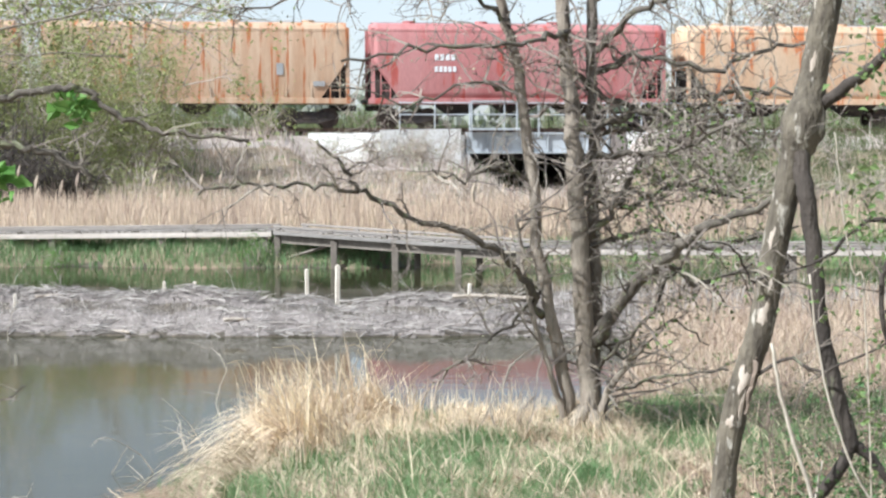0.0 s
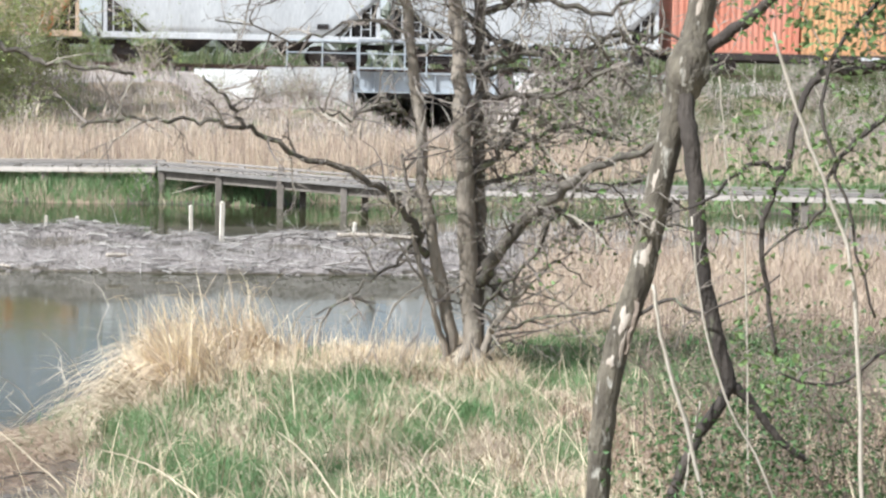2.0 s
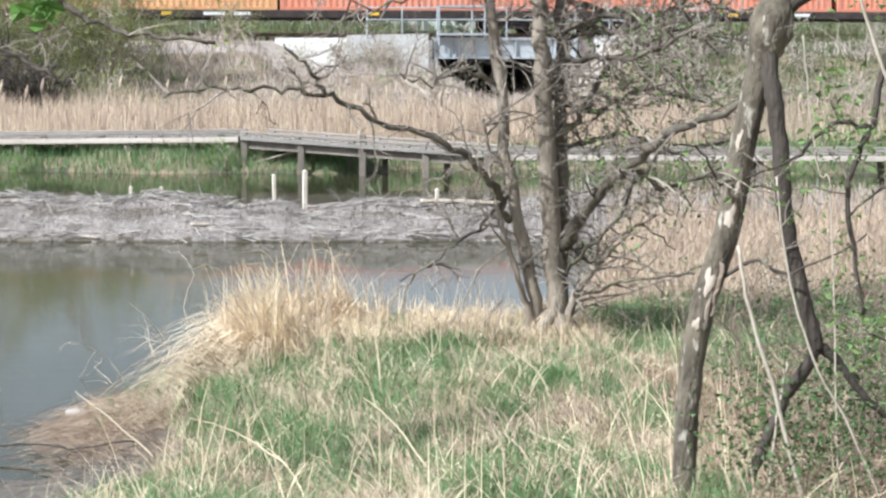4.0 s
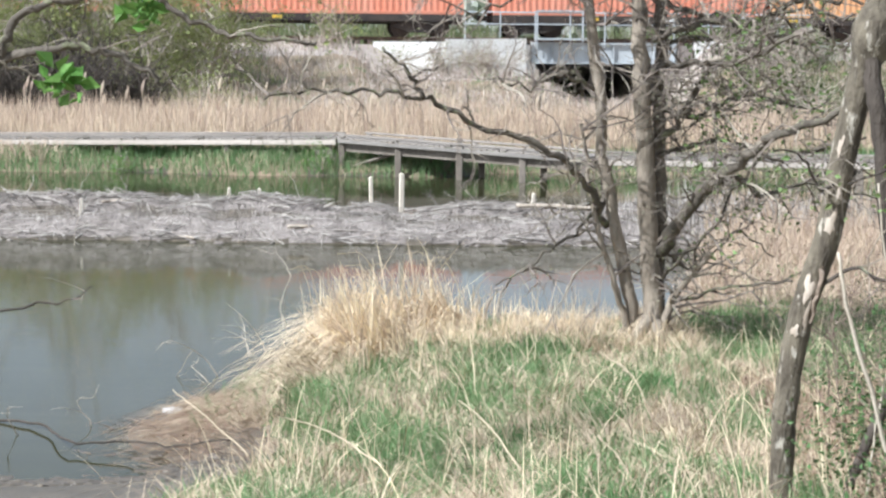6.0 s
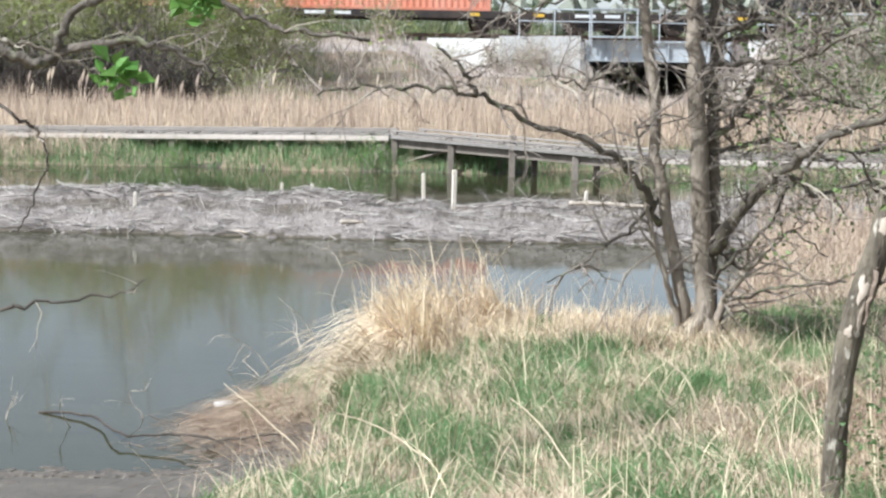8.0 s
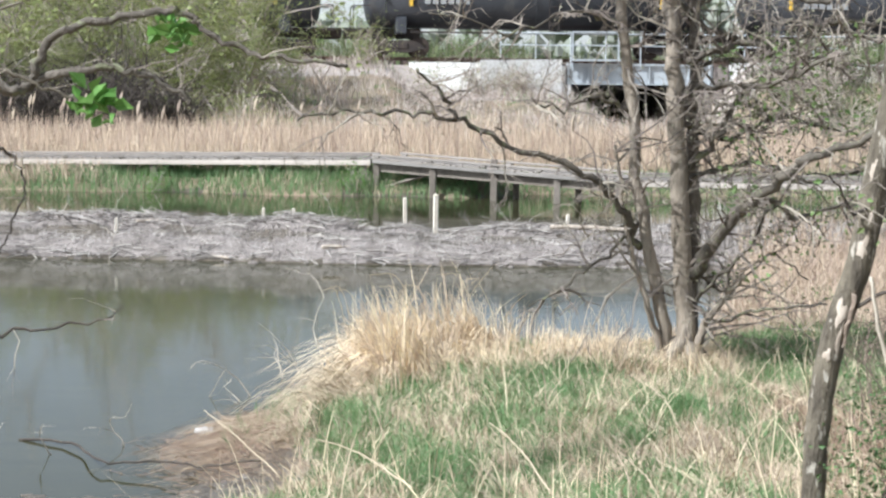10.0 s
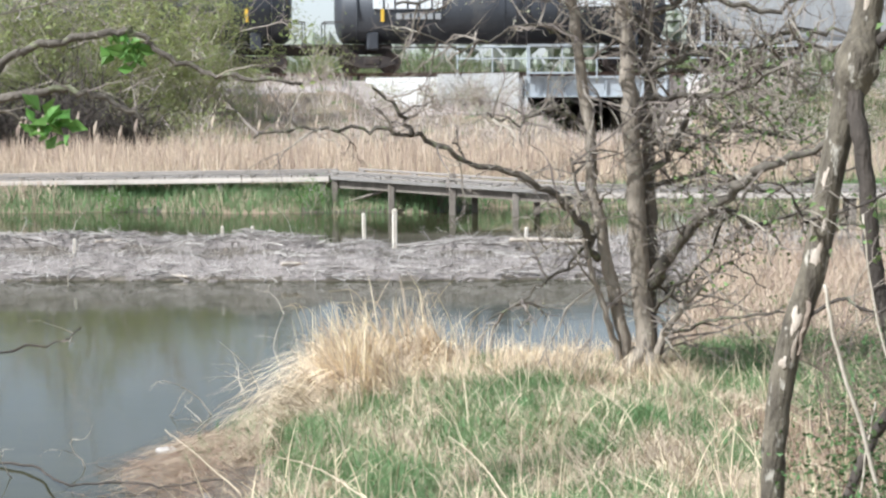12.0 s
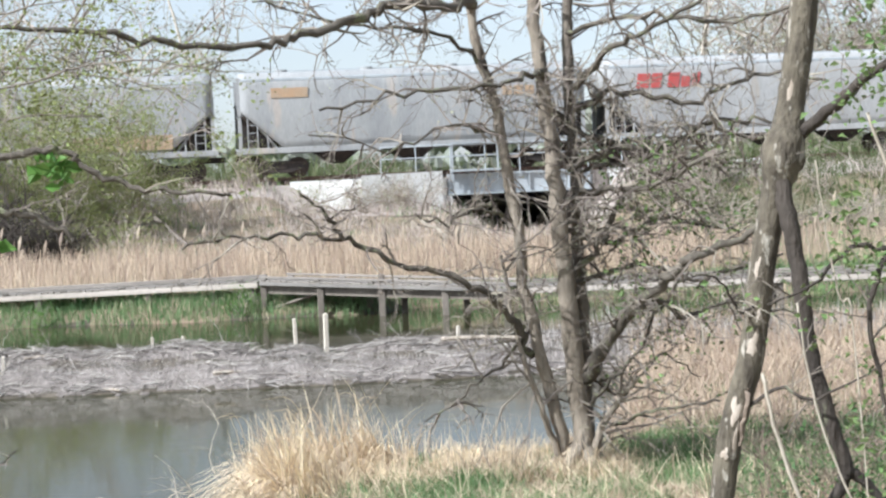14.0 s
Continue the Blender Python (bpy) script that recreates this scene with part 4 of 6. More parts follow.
    grow_limb(((1.33, 18.1, 3.7), (1.7, 17.5, 4.1), (1.99, 17.2, 4.24), (2.54, 17.5, 4.54)), 0.032, 0.012, 8)
    grow_limb(((1.26, 18.0, 2.76), (1.64, 17.67, 2.84), (2.01, 17.33, 2.87), (2.60, 17.0, 3.14)), 0.032, 0.01, 16)
    grow_limb(((1.18, 18.0, 3.58), (1.55, 18.33, 3.33), (2.11, 18.67, 3.25), (2.69, 19.0, 3.04), (3.2, 19.0, 3.0)), 0.032, 0.01, 16)
    grow_limb(((1.2, 18.0, 2.5), (1.7, 18.2, 2.35), (2.2, 18.4, 2.55), (2.9, 18.3, 2.4)), 0.03, 0.008, 14)
    grow_limb(((1.37, 18.0, 0.88), (1.64, 17.83, 0.72), (2.02, 17.67, 0.86), (2.54, 17.5, 0.93)), 0.018, 0.008, 3)
    grow_limb(((0.6, 18.0, 4.0), (0.2, 17.6, 4.3), (-0.5, 17.2, 4.35), (-1.4, 17.0, 4.6)), 0.022, 0.006, 12)
    grow_limb(((1.35, 18.1, 4.3), (2.0, 17.8, 4.4), (2.8, 17.5, 4.3), (3.6, 17.3, 4.5)), 0.025, 0.008, 14)
    grow_limb(((0.7, 18.0, 3.4), (0.3, 17.8, 3.5), (-0.3, 17.5, 3.3), (-1.0, 17.3, 3.45)), 0.018, 0.005, 10)
    grow_limb(((1.36, 18.1, 2.0), (1.9, 18.0, 2.15), (2.5, 17.9, 2.0), (3.2, 17.8, 2.2)), 0.024, 0.008, 14)
    grow_limb(((1.35, 18.1, 3.0), (1.9, 17.9, 3.1), (2.5, 17.7, 3.3), (3.3, 17.5, 3.2)), 0.022, 0.008, 14)
    grow_limb(((0.80, 18.0, 2.6), (0.45, 17.8, 2.75), (0.2, 17.7, 2.6), (-0.1, 17.6, 2.72)), 0.02, 0.006, 8)
    grow_limb(((0.9, 18.0, 1.6), (0.6, 17.9, 1.3), (0.2, 17.8, 1.0), (-0.1, 17.7, 0.85)), 0.016, 0.005, 6)
    # knotty limbs that cross behind the leaning tree
    grow_limb(((1.30, 18.0, 3.05), (1.75, 17.9, 3.22), (2.2, 17.8, 3.18), (2.6, 17.7, 3.42), (3.1, 17.6, 3.38)), 0.034, 0.012, 16)
    grow_limb(((1.28, 18.0, 2.05), (1.62, 17.9, 2.45), (1.85, 17.8, 2.85), (2.2, 17.7, 3.0), (2.45, 17.6, 2.86)), 0.03, 0.010, 16)
    grow_limb(((1.95, 17.4, 1.9), (2.3, 17.5, 1.7), (2.7, 17.6, 1.82), (3.3, 17.6, 1.66)), 0.022, 0.008, 14)
    grow_limb(((1.40, 18.1, 3.6), (1.8, 17.9, 3.72), (2.4, 17.8, 3.6), (3.0, 17.7, 3.82), (3.6, 17.6, 3.74)), 0.03, 0.010, 16)
    grow_limb(((1.42, 17.9, 0.9), (1.75, 17.7, 1.3), (2.05, 17.6, 1.75), (2.3, 17.5, 2.1)), 0.016, 0.007, 8)
    grow_limb(((1.38, 18.1, 1.2), (1.7, 18.3, 0.95), (2.1, 18.4, 1.25), (2.5, 18.5, 1.05)), 0.014, 0.005, 3)
    tagged(obj("twig_mass", twigs.v, twigs.f, M["twig"], t), "dense crooked grey-brown twigs", kind="stuff")
    right = [(p, d) for p, d in tips if p.x > 0.3 and 0.5 < p.z < 2.9 and rng.random() < 0.10]
    tagged(leaf_mesh("foliage", right, 0.058, M["leaf"], t, rng, 4, 0.07), "small fresh green leaves", kind="stuff")
    buds = [(p, d) for p, d in tips if rng.random() < 0.2]
    tagged(leaf_mesh("bud_mass", buds, 0.026, M["bud_grey"], t, rng, 3, 0.03), "small brownish buds", kind="stuff")


def near_tree():
    rng = random.Random(11)
    t = thing("tree", "leaning mossy tree trunk with patches of peeled bark", "tree", (1.27, 9.0, 0.95))
    o = Vector(t.location)
    lay = lambda pts: [Vector(p) - o for p in pts]
    tips, twigs = [], Tubes()
    tb = Tubes()
    path = limb(tb, lay([(1.25, 9, 0.7), (1.27, 9, 1.01), (1.28, 9, 1.35), (1.34, 9, 1.77), (1.45, 9, 2.13), (1.52, 9, 2.54), (1.60, 9, 2.93), (1.68, 9, 3.29), (1.74, 9, 3.62), (1.81, 9, 4.2), (1.86, 9, 5.0)]), 0.052, 0.067, rng, 14, 0.0015, 6, 0.045)
    # the swollen fork, where the hanging branch leaves the trunk
    knot = smooth_path(lay([(1.555, 9.0, 2.72), (1.59, 8.985, 2.86), (1.615, 8.98, 2.98), (1.645, 8.985, 3.10), (1.675, 9.0, 3.24), (1.72, 9.0, 3.5)]), 4, rng, 0.002)
    tb.add(knot, [0.05 + 0.048 * math.exp(-((i - 10.5) / 4.4) ** 2) + 0.008 * i / len(knot) for i in range(len(knot))], 14, 0.09, rng)
    obj("trunk", tb.v, tb.f, M["bark_near"], t, smooth=True)
    tb = Tubes()
    limb(tb, lay([(1.60, 8.97, 3.02), (1.62, 8.93, 2.86), (1.66, 8.9, 2.60), (1.70, 8.9, 2.19), (1.78, 8.9, 1.86), (1.86, 8.9, 1.59)]), 0.046, 0.033, rng, 10, 0.004, 6, 0.06)
    limb(tb, lay([(1.86, 8.9, 1.60), (1.74, 8.9, 1.42), (1.68, 8.9, 1.30), (1.57, 8.88, 1.03), (1.53, 8.86, 0.78)]), 0.032, 0.022, rng, 8, 0.004, 5, 0.08)
    limb(tb, lay([(1.86, 8.9, 1.60), (1.94, 8.9, 1.55), (2.06, 8.9, 1.39), (2.23, 8.9, 1.25)]), 0.03, 0.014, rng, 8, 0.004, 5, 0.08)
    obj("dead_branch", tb.v, tb.f, M["bark_dark"], t, "dark dead branch hanging down beside the trunk", smooth=True)
    def grow_limb(pts, r0, r1, n):
        tb = Tubes()
        p = limb(tb, lay(pts), r0, r1, rng, 8, 0.006)
        obj("limb", tb.v, tb.f, M["bark_dark"], t, smooth=True)
        spawn(twigs, p, None, rng, n, 0.3, 1.0, 0.25, 1, tips, (0, 0, 0), 2, 0.004)

    grow_limb([(1.70, 9.0, 3.12), (1.84, 8.83, 3.26), (1.94, 8.67, 3.36), (2.2, 8.5, 3.55)], 0.032, 0.02, 6)
    grow_limb([(1.50, 9.0, 2.4), (1.40, 8.9, 2.35), (1.30, 8.8, 2.5), (1.15, 8.7, 2.55)], 0.010, 0.003, 4)
    grow_limb([(1.36, 9.0, 1.85), (1.55, 8.9, 2.0), (1.72, 8.8, 1.95), (2.0, 8.6, 2.15)], 0.012, 0.004, 6)
    tagged(obj("twig_mass", twigs.v, twigs.f, M["twig"], t), "thin dark twigs", kind="stuff")
    # patches of bare wood on the side that faces the pond and the path
    for z, w, h, s in ((2.17, 0.026, 0.075, -0.008), (1.89, 0.024, 0.065, -0.012), (1.70, 0.016, 0.035, -0.02), (2.55, 0.016, 0.06, -0.03), (3.12, 0.022, 0.08, 0.0), (2.98, 0.012, 0.06, 0.02), (1.79, 0.012, 0.09, 0.018), (3.35, 0.014, 0.07, -0.02), (2.33, 0.010, 0.03, 0.0), (3.24, 0.008, 0.05, 0.025)):
        k = min(range(len(path)), key=lambda i: abs(path[i].z + o.z - z))
        c = path[k]
        v, f = [], []
        n = 14
        w, h = w * 1.25, h * 1.2
        ph = rng.uniform(0, 6)
        jag = [0.78 + 0.22 * math.sin(2 * math.pi * 3 * i / n + ph) + rng.uniform(-0.18, 0.18) for i in range(n)]
        for ring, (rr, dep) in enumerate(((1.0, -0.006), (0.8, 0.001), (0.4, 0.002), (0.0, 0.002))):
            for i in range(n):
                a = 2 * math.pi * i / n
                x = s + w * rr * jag[i] * math.cos(a)
                y = -math.sqrt(max(0.060 ** 2 - x * x, 0.0006)) - dep
                v.append(c + Vector((x + 0.2 * h * rr * jag[i] * math.sin(a), y, h * rr * jag[i] * math.sin(a))))
        for r in range(3):
            for i in range(n):
                j = (i + 1) % n
                f.append((r * n + i, r * n + j, (r + 1) * n + j, (r + 1) * n + i))
        obj("bare_patch", v, f, M["bare_wood"], t, "pale patch of bare wood")
    tb = Tubes()
    limb(tb, [Vector((x, y, z)) - o for x, y, z in ((1.425, 8.955, 2.0), (1.415, 8.935, 1.93), (1.39, 8.94, 1.84), (1.375, 8.95, 1.74))], 0.014, 0.006, rng, 6, 0.003, 4, 0.2)
    obj("torn_bark", tb.v, tb.f, M["cane"], t, "strip of torn reddish bark")


def thicket_tree():
    """A dark crooked tree at the edge of the thicket, its limbs reaching in from one side."""
    rng = random.Random(17)
    t = thing("tree", "dark crooked tree with drooping limbs and young leaves", "tree", (2.85, 8.5, 1.0))
    o = Vector(t.location)
    lay = lambda pts: [Vector(p) - o for p in pts]
    tips, twigs = [], Tubes()
    tb = Tubes()
    limb(tb, lay([(2.88, 8.5, 0.7), (2.82, 8.5, 1.8), (2.72, 8.5, 2.7), (2.7, 8.5, 3.6), (2.8, 8.5, 4.6)]), 0.08, 0.05, rng, 10, 0.01, 5)
    obj("trunk", tb.v, tb.f, M["bark_dark"], t, smooth=True)
    def grow_limb(pts, r0, r1, n):
        tb = Tubes()
        p = limb(tb, lay(pts), r0, r1, rng, 8, 0.008, 5, 0.12)
        obj("limb", tb.v, tb.f, M["bark_dark"], t, smooth=True)
        spawn(twigs, p, None, rng, n, 0.2, 1.0, 0.3, 2, tips, (0, 0, 0), 2, 0.004)

    grow_limb([(2.72, 8.5, 3.05), (2.42, 8.5, 3.08), (2.27, 8.5, 3.05), (2.13, 8.5, 3.04), (2.04, 8.5, 2.90), (1.97, 8.5, 2.59), (1.89, 8.5, 2.34), (1.92, 8.5, 2.07), (1.97, 8.5, 1.81)], 0.026, 0.009, 12)
    grow_limb([(1.98, 8.5, 2.62), (1.84, 8.6, 2.63), (1.67, 8.6, 2.48), (1.47, 8.6, 2.40)], 0.014, 0.004, 6)
    grow_limb([(2.72, 8.5, 2.8), (2.5, 8.45, 2.9), (2.26, 8.4, 2.76), (2.16, 8.4, 2.62), (2.10, 8.4, 2.42), (1.88, 8.4, 2.25)], 0.018, 0.005, 10)
    grow_limb([(2.72, 8.5, 3.3), (2.4, 8.4, 3.4), (2.1, 8.35, 3.0), (2.2, 8.3, 2.5), (2.35, 8.3, 2.0)], 0.014, 0.005, 8)
    grow_limb([(2.75, 8.5, 3.6), (2.5, 8.4, 3.65), (2.3, 8.4, 3.5), (2.05, 8.3, 3.55)], 0.014, 0.004, 26)
    grow_limb([(2.72, 8.5, 3.2), (2.5, 8.3, 3.3), (2.3, 8.2, 3.2)], 0.010, 0.004, 24)
    grow_limb([(2.8, 8.5, 2.0), (2.5, 8.4, 1.9), (2.2, 8.4, 1.7), (1.95, 8.35, 1.75)], 0.014, 0.004, 10)
    tagged(obj("twig_mass", twigs.v, twigs.f, M["twig"], t), "thin dark twigs", kind="stuff")
    tagged(leaf_mesh("foliage", [q for q in tips if rng.random() < (0.9 if q[0].z > 2.1 else 0.4)], 0.042, M["leaf"], t, rng, 6, 0.06), "small fresh green leaves", kind="stuff")


def arching_tree():
    rng = random.Random(23)
    t = thing("tree", "slender tree with mossy arching boughs over the pond edge", "tree", (-3.35, 9.8, 0.5))
    o = Vector(t.location)
    lay = lambda pts: [Vector(p) - o for p in pts]
    tips, twigs = [], Tubes()
    tb = Tubes()
    limb(tb, lay([(-3.4, 9.8, 0.3), (-3.3, 9.8, 1.4), (-3.25, 9.9, 2.2), (-3.3, 9.9, 3.6), (-3.4, 10, 5)]), 0.09, 0.05, rng, 10, 0.01, 5)
    obj("trunk", tb.v, tb.f, M["bark_near"], t, smooth=True)
    def grow_limb(pts, r0, r1, n, key):
        tb = Tubes()
        p = limb(tb, lay(pts), r0, r1, rng, 9, 0.009, 6, 0.26)
        obj("limb", tb.v, tb.f, M[key], t, smooth=True)
        spawn(twigs, p, None, rng, n, 0.3, 1.0, 0.3 if n < 10 else 0.55, 1 if n < 10 else 2, tips, (0, 0, 0), 2, 0.004)

    grow_limb([(-3.27, 9.9, 2.98), (-2.9, 10, 2.9), (-2.66, 10, 2.84), (-2.58, 10, 2.93), (-2.51, 10, 3.08), (-2.30, 10, 3.19), (-1.96, 10, 3.25), (-1.78, 10, 3.22), (-1.67, 10, 3.13), (-1.44, 10, 3.04), (-1.18, 10, 3.01), (-0.98, 10, 2.98)], 0.034, 0.009, 8, "bark_limb")
    grow_limb([(-2.60, 10, 2.88), (-2.24, 10, 2.96), (-2.01, 10, 2.92), (-1.81, 10, 2.82), (-1.76, 10, 2.74)], 0.024, 0.010, 5, "bark_limb")
    grow_limb([(-3.27, 9.9, 2.9), (-2.80, 9.5, 2.95), (-2.55, 9.5, 2.91), (-2.30, 9.5, 2.82), (-2.17, 9.5, 2.79)], 0.012, 0.006, 3, "bark_near")
    grow_limb([(-3.27, 9.8, 1.6), (-2.60, 9, 1.71), (-2.39, 9, 1.75), (-2.07, 9, 1.77), (-1.91, 9, 1.86)], 0.012, 0.003, 3, "bark_dark")
    grow_limb([(-3.27, 9.85, 3.0), (-2.60, 9, 2.66), (-2.44, 9, 2.55), (-2.37, 9, 2.42), (-2.44, 9, 2.21), (-2.51, 9, 2.08)], 0.010, 0.003, 3, "bark_dark")
    grow_limb([(-3.3, 9.9, 3.3), (-2.8, 10.1, 3.6), (-2.3, 10.2, 3.55), (-1.6, 10.3, 3.7), (-1.0, 10.4, 3.62)], 0.012, 0.003, 12, "twig")
    grow_limb([(-3.32, 9.9, 3.7), (-2.9, 10.3, 4.1), (-2.3, 10.6, 4.0), (-1.6, 10.8, 4.15)], 0.012, 0.003, 16, "twig")
    grow_limb([(-3.3, 9.9, 2.8), (-2.9, 10.6, 3.3), (-2.6, 10.9, 3.9), (-2.4, 11.0, 4.5)], 0.012, 0.003, 16, "twig")
    grow_limb([(-3.3, 9.9, 3.2), (-3.0, 10.8, 3.6), (-2.2, 11.2, 3.75), (-1.5, 11.4, 3.6)], 0.010, 0.003, 16, "twig")
    grow_limb([(-3.3, 9.9, 3.0), (-2.75, 10.4, 3.3), (-2.2, 10.5, 3.45), (-1.7, 10.6, 3.42)], 0.009, 0.003, 10, "twig")
    tagged(obj("twig_mass", twigs.v, twigs.f, M["twig"], t), "thin bare twigs", kind="stuff")
    tagged(leaf_mesh("bud_mass", [q for q in tips if q[0].z > 2.5 and q[0].y > 0.2], 0.032, M["bud"], t, rng, 8, 0.05), "opening yellow-green buds", kind="stuff")
    spots = []
    for c in ((-1.86, 10.0, 3.15), (-2.17, 9.5, 2.80)):
        for k in range(16):
            spots.append((Vector(c) - o + Vector((rng.gauss(0, 0.04), rng.gauss(0, 0.03), rng.gauss(0, 0.035))), Vector((0, 0, 1))))
    tagged(leaf_mesh("foliage", spots, 0.1, M["bright_leaf"], t, rng, 2, 0.02), "bright green young leaves", kind="stuff")


bank_tree()
near_tree()
thicket_tree()
arching_tree()


def dead_stalk(pts, r, label="pale dry dead stem leaning in the thicket"):
    rng = random.Random(int(pts[0][0] * 100))
    tb = Tubes()
    o = Vector(pts[-1])
    limb(tb, [Vector(p) - o for p in pts], r * 0.7, r, rng, 6, 0.003)
    s = obj("bramble_cane", tb.v, tb.f, M["pale_stem"], smooth=True)
    s.location = o
    tagged(s, label, "dead stem", "dead stems")


dead_stalk([(1.45, 8.7, 2.09), (1.51, 8.7, 1.79), (1.64, 8.7, 1.38), (1.80, 8.7, 0.8)], 0.011)
dead_stalk([(1.70, 8.6, 3.02), (1.74, 8.6, 2.68), (1.79, 8.6, 2.41), (1.84, 8.6, 2.28), (1.9, 8.6, 0.9)], 0.0045)
dead_stalk([(1.87, 8.3, 3.21), (1.98, 8.3, 2.88), (2.14, 8.3, 2.50), (2.26, 8.3, 2.09), (2.34, 8.3, 0.9)], 0.010)
dead_stalk([(1.58, 8.5, 2.41), (1.63, 8.5, 2.04), (1.74, 8.5, 1.64), (1.93, 8.5, 1.29), (2.1, 8.5, 0.9)], 0.006)
dead_stalk([(1.70, 8.8, 1.55), (1.66, 8.8, 1.3), (1.62, 8.8, 0.9)], 0.006)


# ---- plants, dam brush and litter ----
gen = np.random.default_rng(3)


def scatter(n, x0, x1, y0, y1, keep=None):
    x, y = gen.uniform(x0, x1, n), gen.uniform(y0, y1, n)
    if keep is not None:
        k = keep(x, y)
        x, y = x[k], y[k]
    return np.stack([x, y, height(x, y) - 0.02], 1)


def patchy(x, y):
    return 0.5 + 0.33 * wave(x, y, 1.5) + 0.2 * wave(x + 3, y - 1, 3.9) + 0.15 * wave(x - 2, y + 5, 8.3)


# grass of the near bank: green tufts among last year's straw
land = lambda m: (lambda x, y: shore_distance(x, y) > m)
firm = lambda x, y: shore_distance(x, y) > np.where(y < 16.3, 0.72, 0.25) + gen.uniform(-0.25, 0.25, len(x)) + np.where((x < -1.7) & (y < 14.6), 9, 0)


def drift(x, y):
    """Long drifts of growth that run away from the path."""
    return 0.5 + 0.22 * wave(x, y * 0.30, 2.3) + 0.26 * wave(x + 3, y * 0.30 - 1, 5.1) + 0.22 * wave(x - 2, y * 0.35 + 5, 9.7) + 0.14 * wave(x + 5, y * 0.4, 17.0)


def tufts(name, centres, per, spread, tall, width, lean, material, way=(0, 0), toward=0.3, **more):
    """Blades in clumps: each clump has its own height and leans its own way."""
    n = len(centres)
    r = np.repeat(centres, per, 0)
    r[:, :2] += gen.normal(0, spread, (n * per, 2))
    r[:, 2] = np.maximum(height(r[:, 0], r[:, 1]), 0.0) - 0.02
    h = np.repeat(tall * gen.uniform(0.55, 1.4, n), per)
    w = np.repeat(gen.normal(0, toward, (n, 2)) + np.asarray(way), per, 0)
    return blades(name, r, h, width, lean, material, gen, way=w, **more)


shade_side = lambda x, y: (x < 1.5 + 0.04 * (y - 8)) | (y > 15.5) | (gen.uniform(0, 1, len(x)) < 0.18)
lush = lambda x, y: drift(x, y) + 0.12 * np.exp(-((x + 0.7) / 0.9) ** 2 - ((y - 15.5) / 2.5) ** 2) + 0.22 * np.exp(-((x - 1.8) / 0.6) ** 2 - ((y - 17.5) / 1.6) ** 2) - 0.25 * step(17.2, 18.4, y) * (1 - step(0.9, 1.6, x))
green = lambda x, y: firm(x, y) & shade_side(x, y) & (lush(x, y) + gen.uniform(-0.22, 0.22, len(x)) > 0.5)
tufts("green_grass", scatter(30000, -2.6, 4.6, 7.6, 20.5, green), 7, 0.045, 0.15, 0.0085, 0.9, M["grass"], toward=0.3, label="fresh green grass tufts on the bank", category="grass", sag=0.4)
dry = lambda x, y: firm(x, y) & shade_side(x, y) & (drift(x, y) + gen.uniform(-0.3, 0.3, len(x)) < 0.56)
tufts("dry_grass", scatter(11500, -2.6, 4.8, 7.6, 20.3, dry), 8, 0.04, 0.19, 0.008, 0.6, M["straw"], toward=0.95, label="matted straw-coloured dry grass on the bank", category="grass", sag=0.6, curl=0.25)
mats = lambda x, y: firm(x, y) & (drift(x * 1.2 + 7, y) > 0.58)
tufts("dry_grass", scatter(3600, -2.0, 4.4, 7.8, 18.5, mats), 9, 0.06, 0.30, 0.008, 0.35, M["straw"], toward=1.3, label="flattened mats of pale straw in the grass", category="grass", segs=4, sag=0.6, curl=0.1)
blades("dry_grass", scatter(1500, -1.8, 4.6, 7.8, 19, firm), 0.5, 0.0075, 1.3, M["sedge"], gen, label="loose long dry stems tangled over the grass", category="grass", segs=5, sag=0.5)
blades("dry_grass", scatter(9000, 1.5, 4.6, 8.2, 16, lambda x, y: drift(x * 0.8, y) > 0.45), 0.24, 0.007, 1.6, M["dead_leaf"], gen, label="brown dead grass under the thicket", category="grass", segs=4, sag=0.5)
tufts("dry_grass", scatter(1700, -1.7, 1.7, 17.2, 19.8, lambda x, y: (shore_distance(x, y) > 0.02) & (drift(x, y) < 0.72)), 8, 0.05, 0.26, 0.009, 0.55, M["sedge"], toward=0.55, label="straw-coloured grass at the water's edge", category="grass", segs=4, sag=0.55)
blades("dry_grass", scatter(240, -1.8, 0.9, 17.8, 19.5, land(0.05)), 0.52, 0.008, 0.45, M["sedge"], gen, label="thin tall dry stalks rising from the grass", category="grass", segs=4)


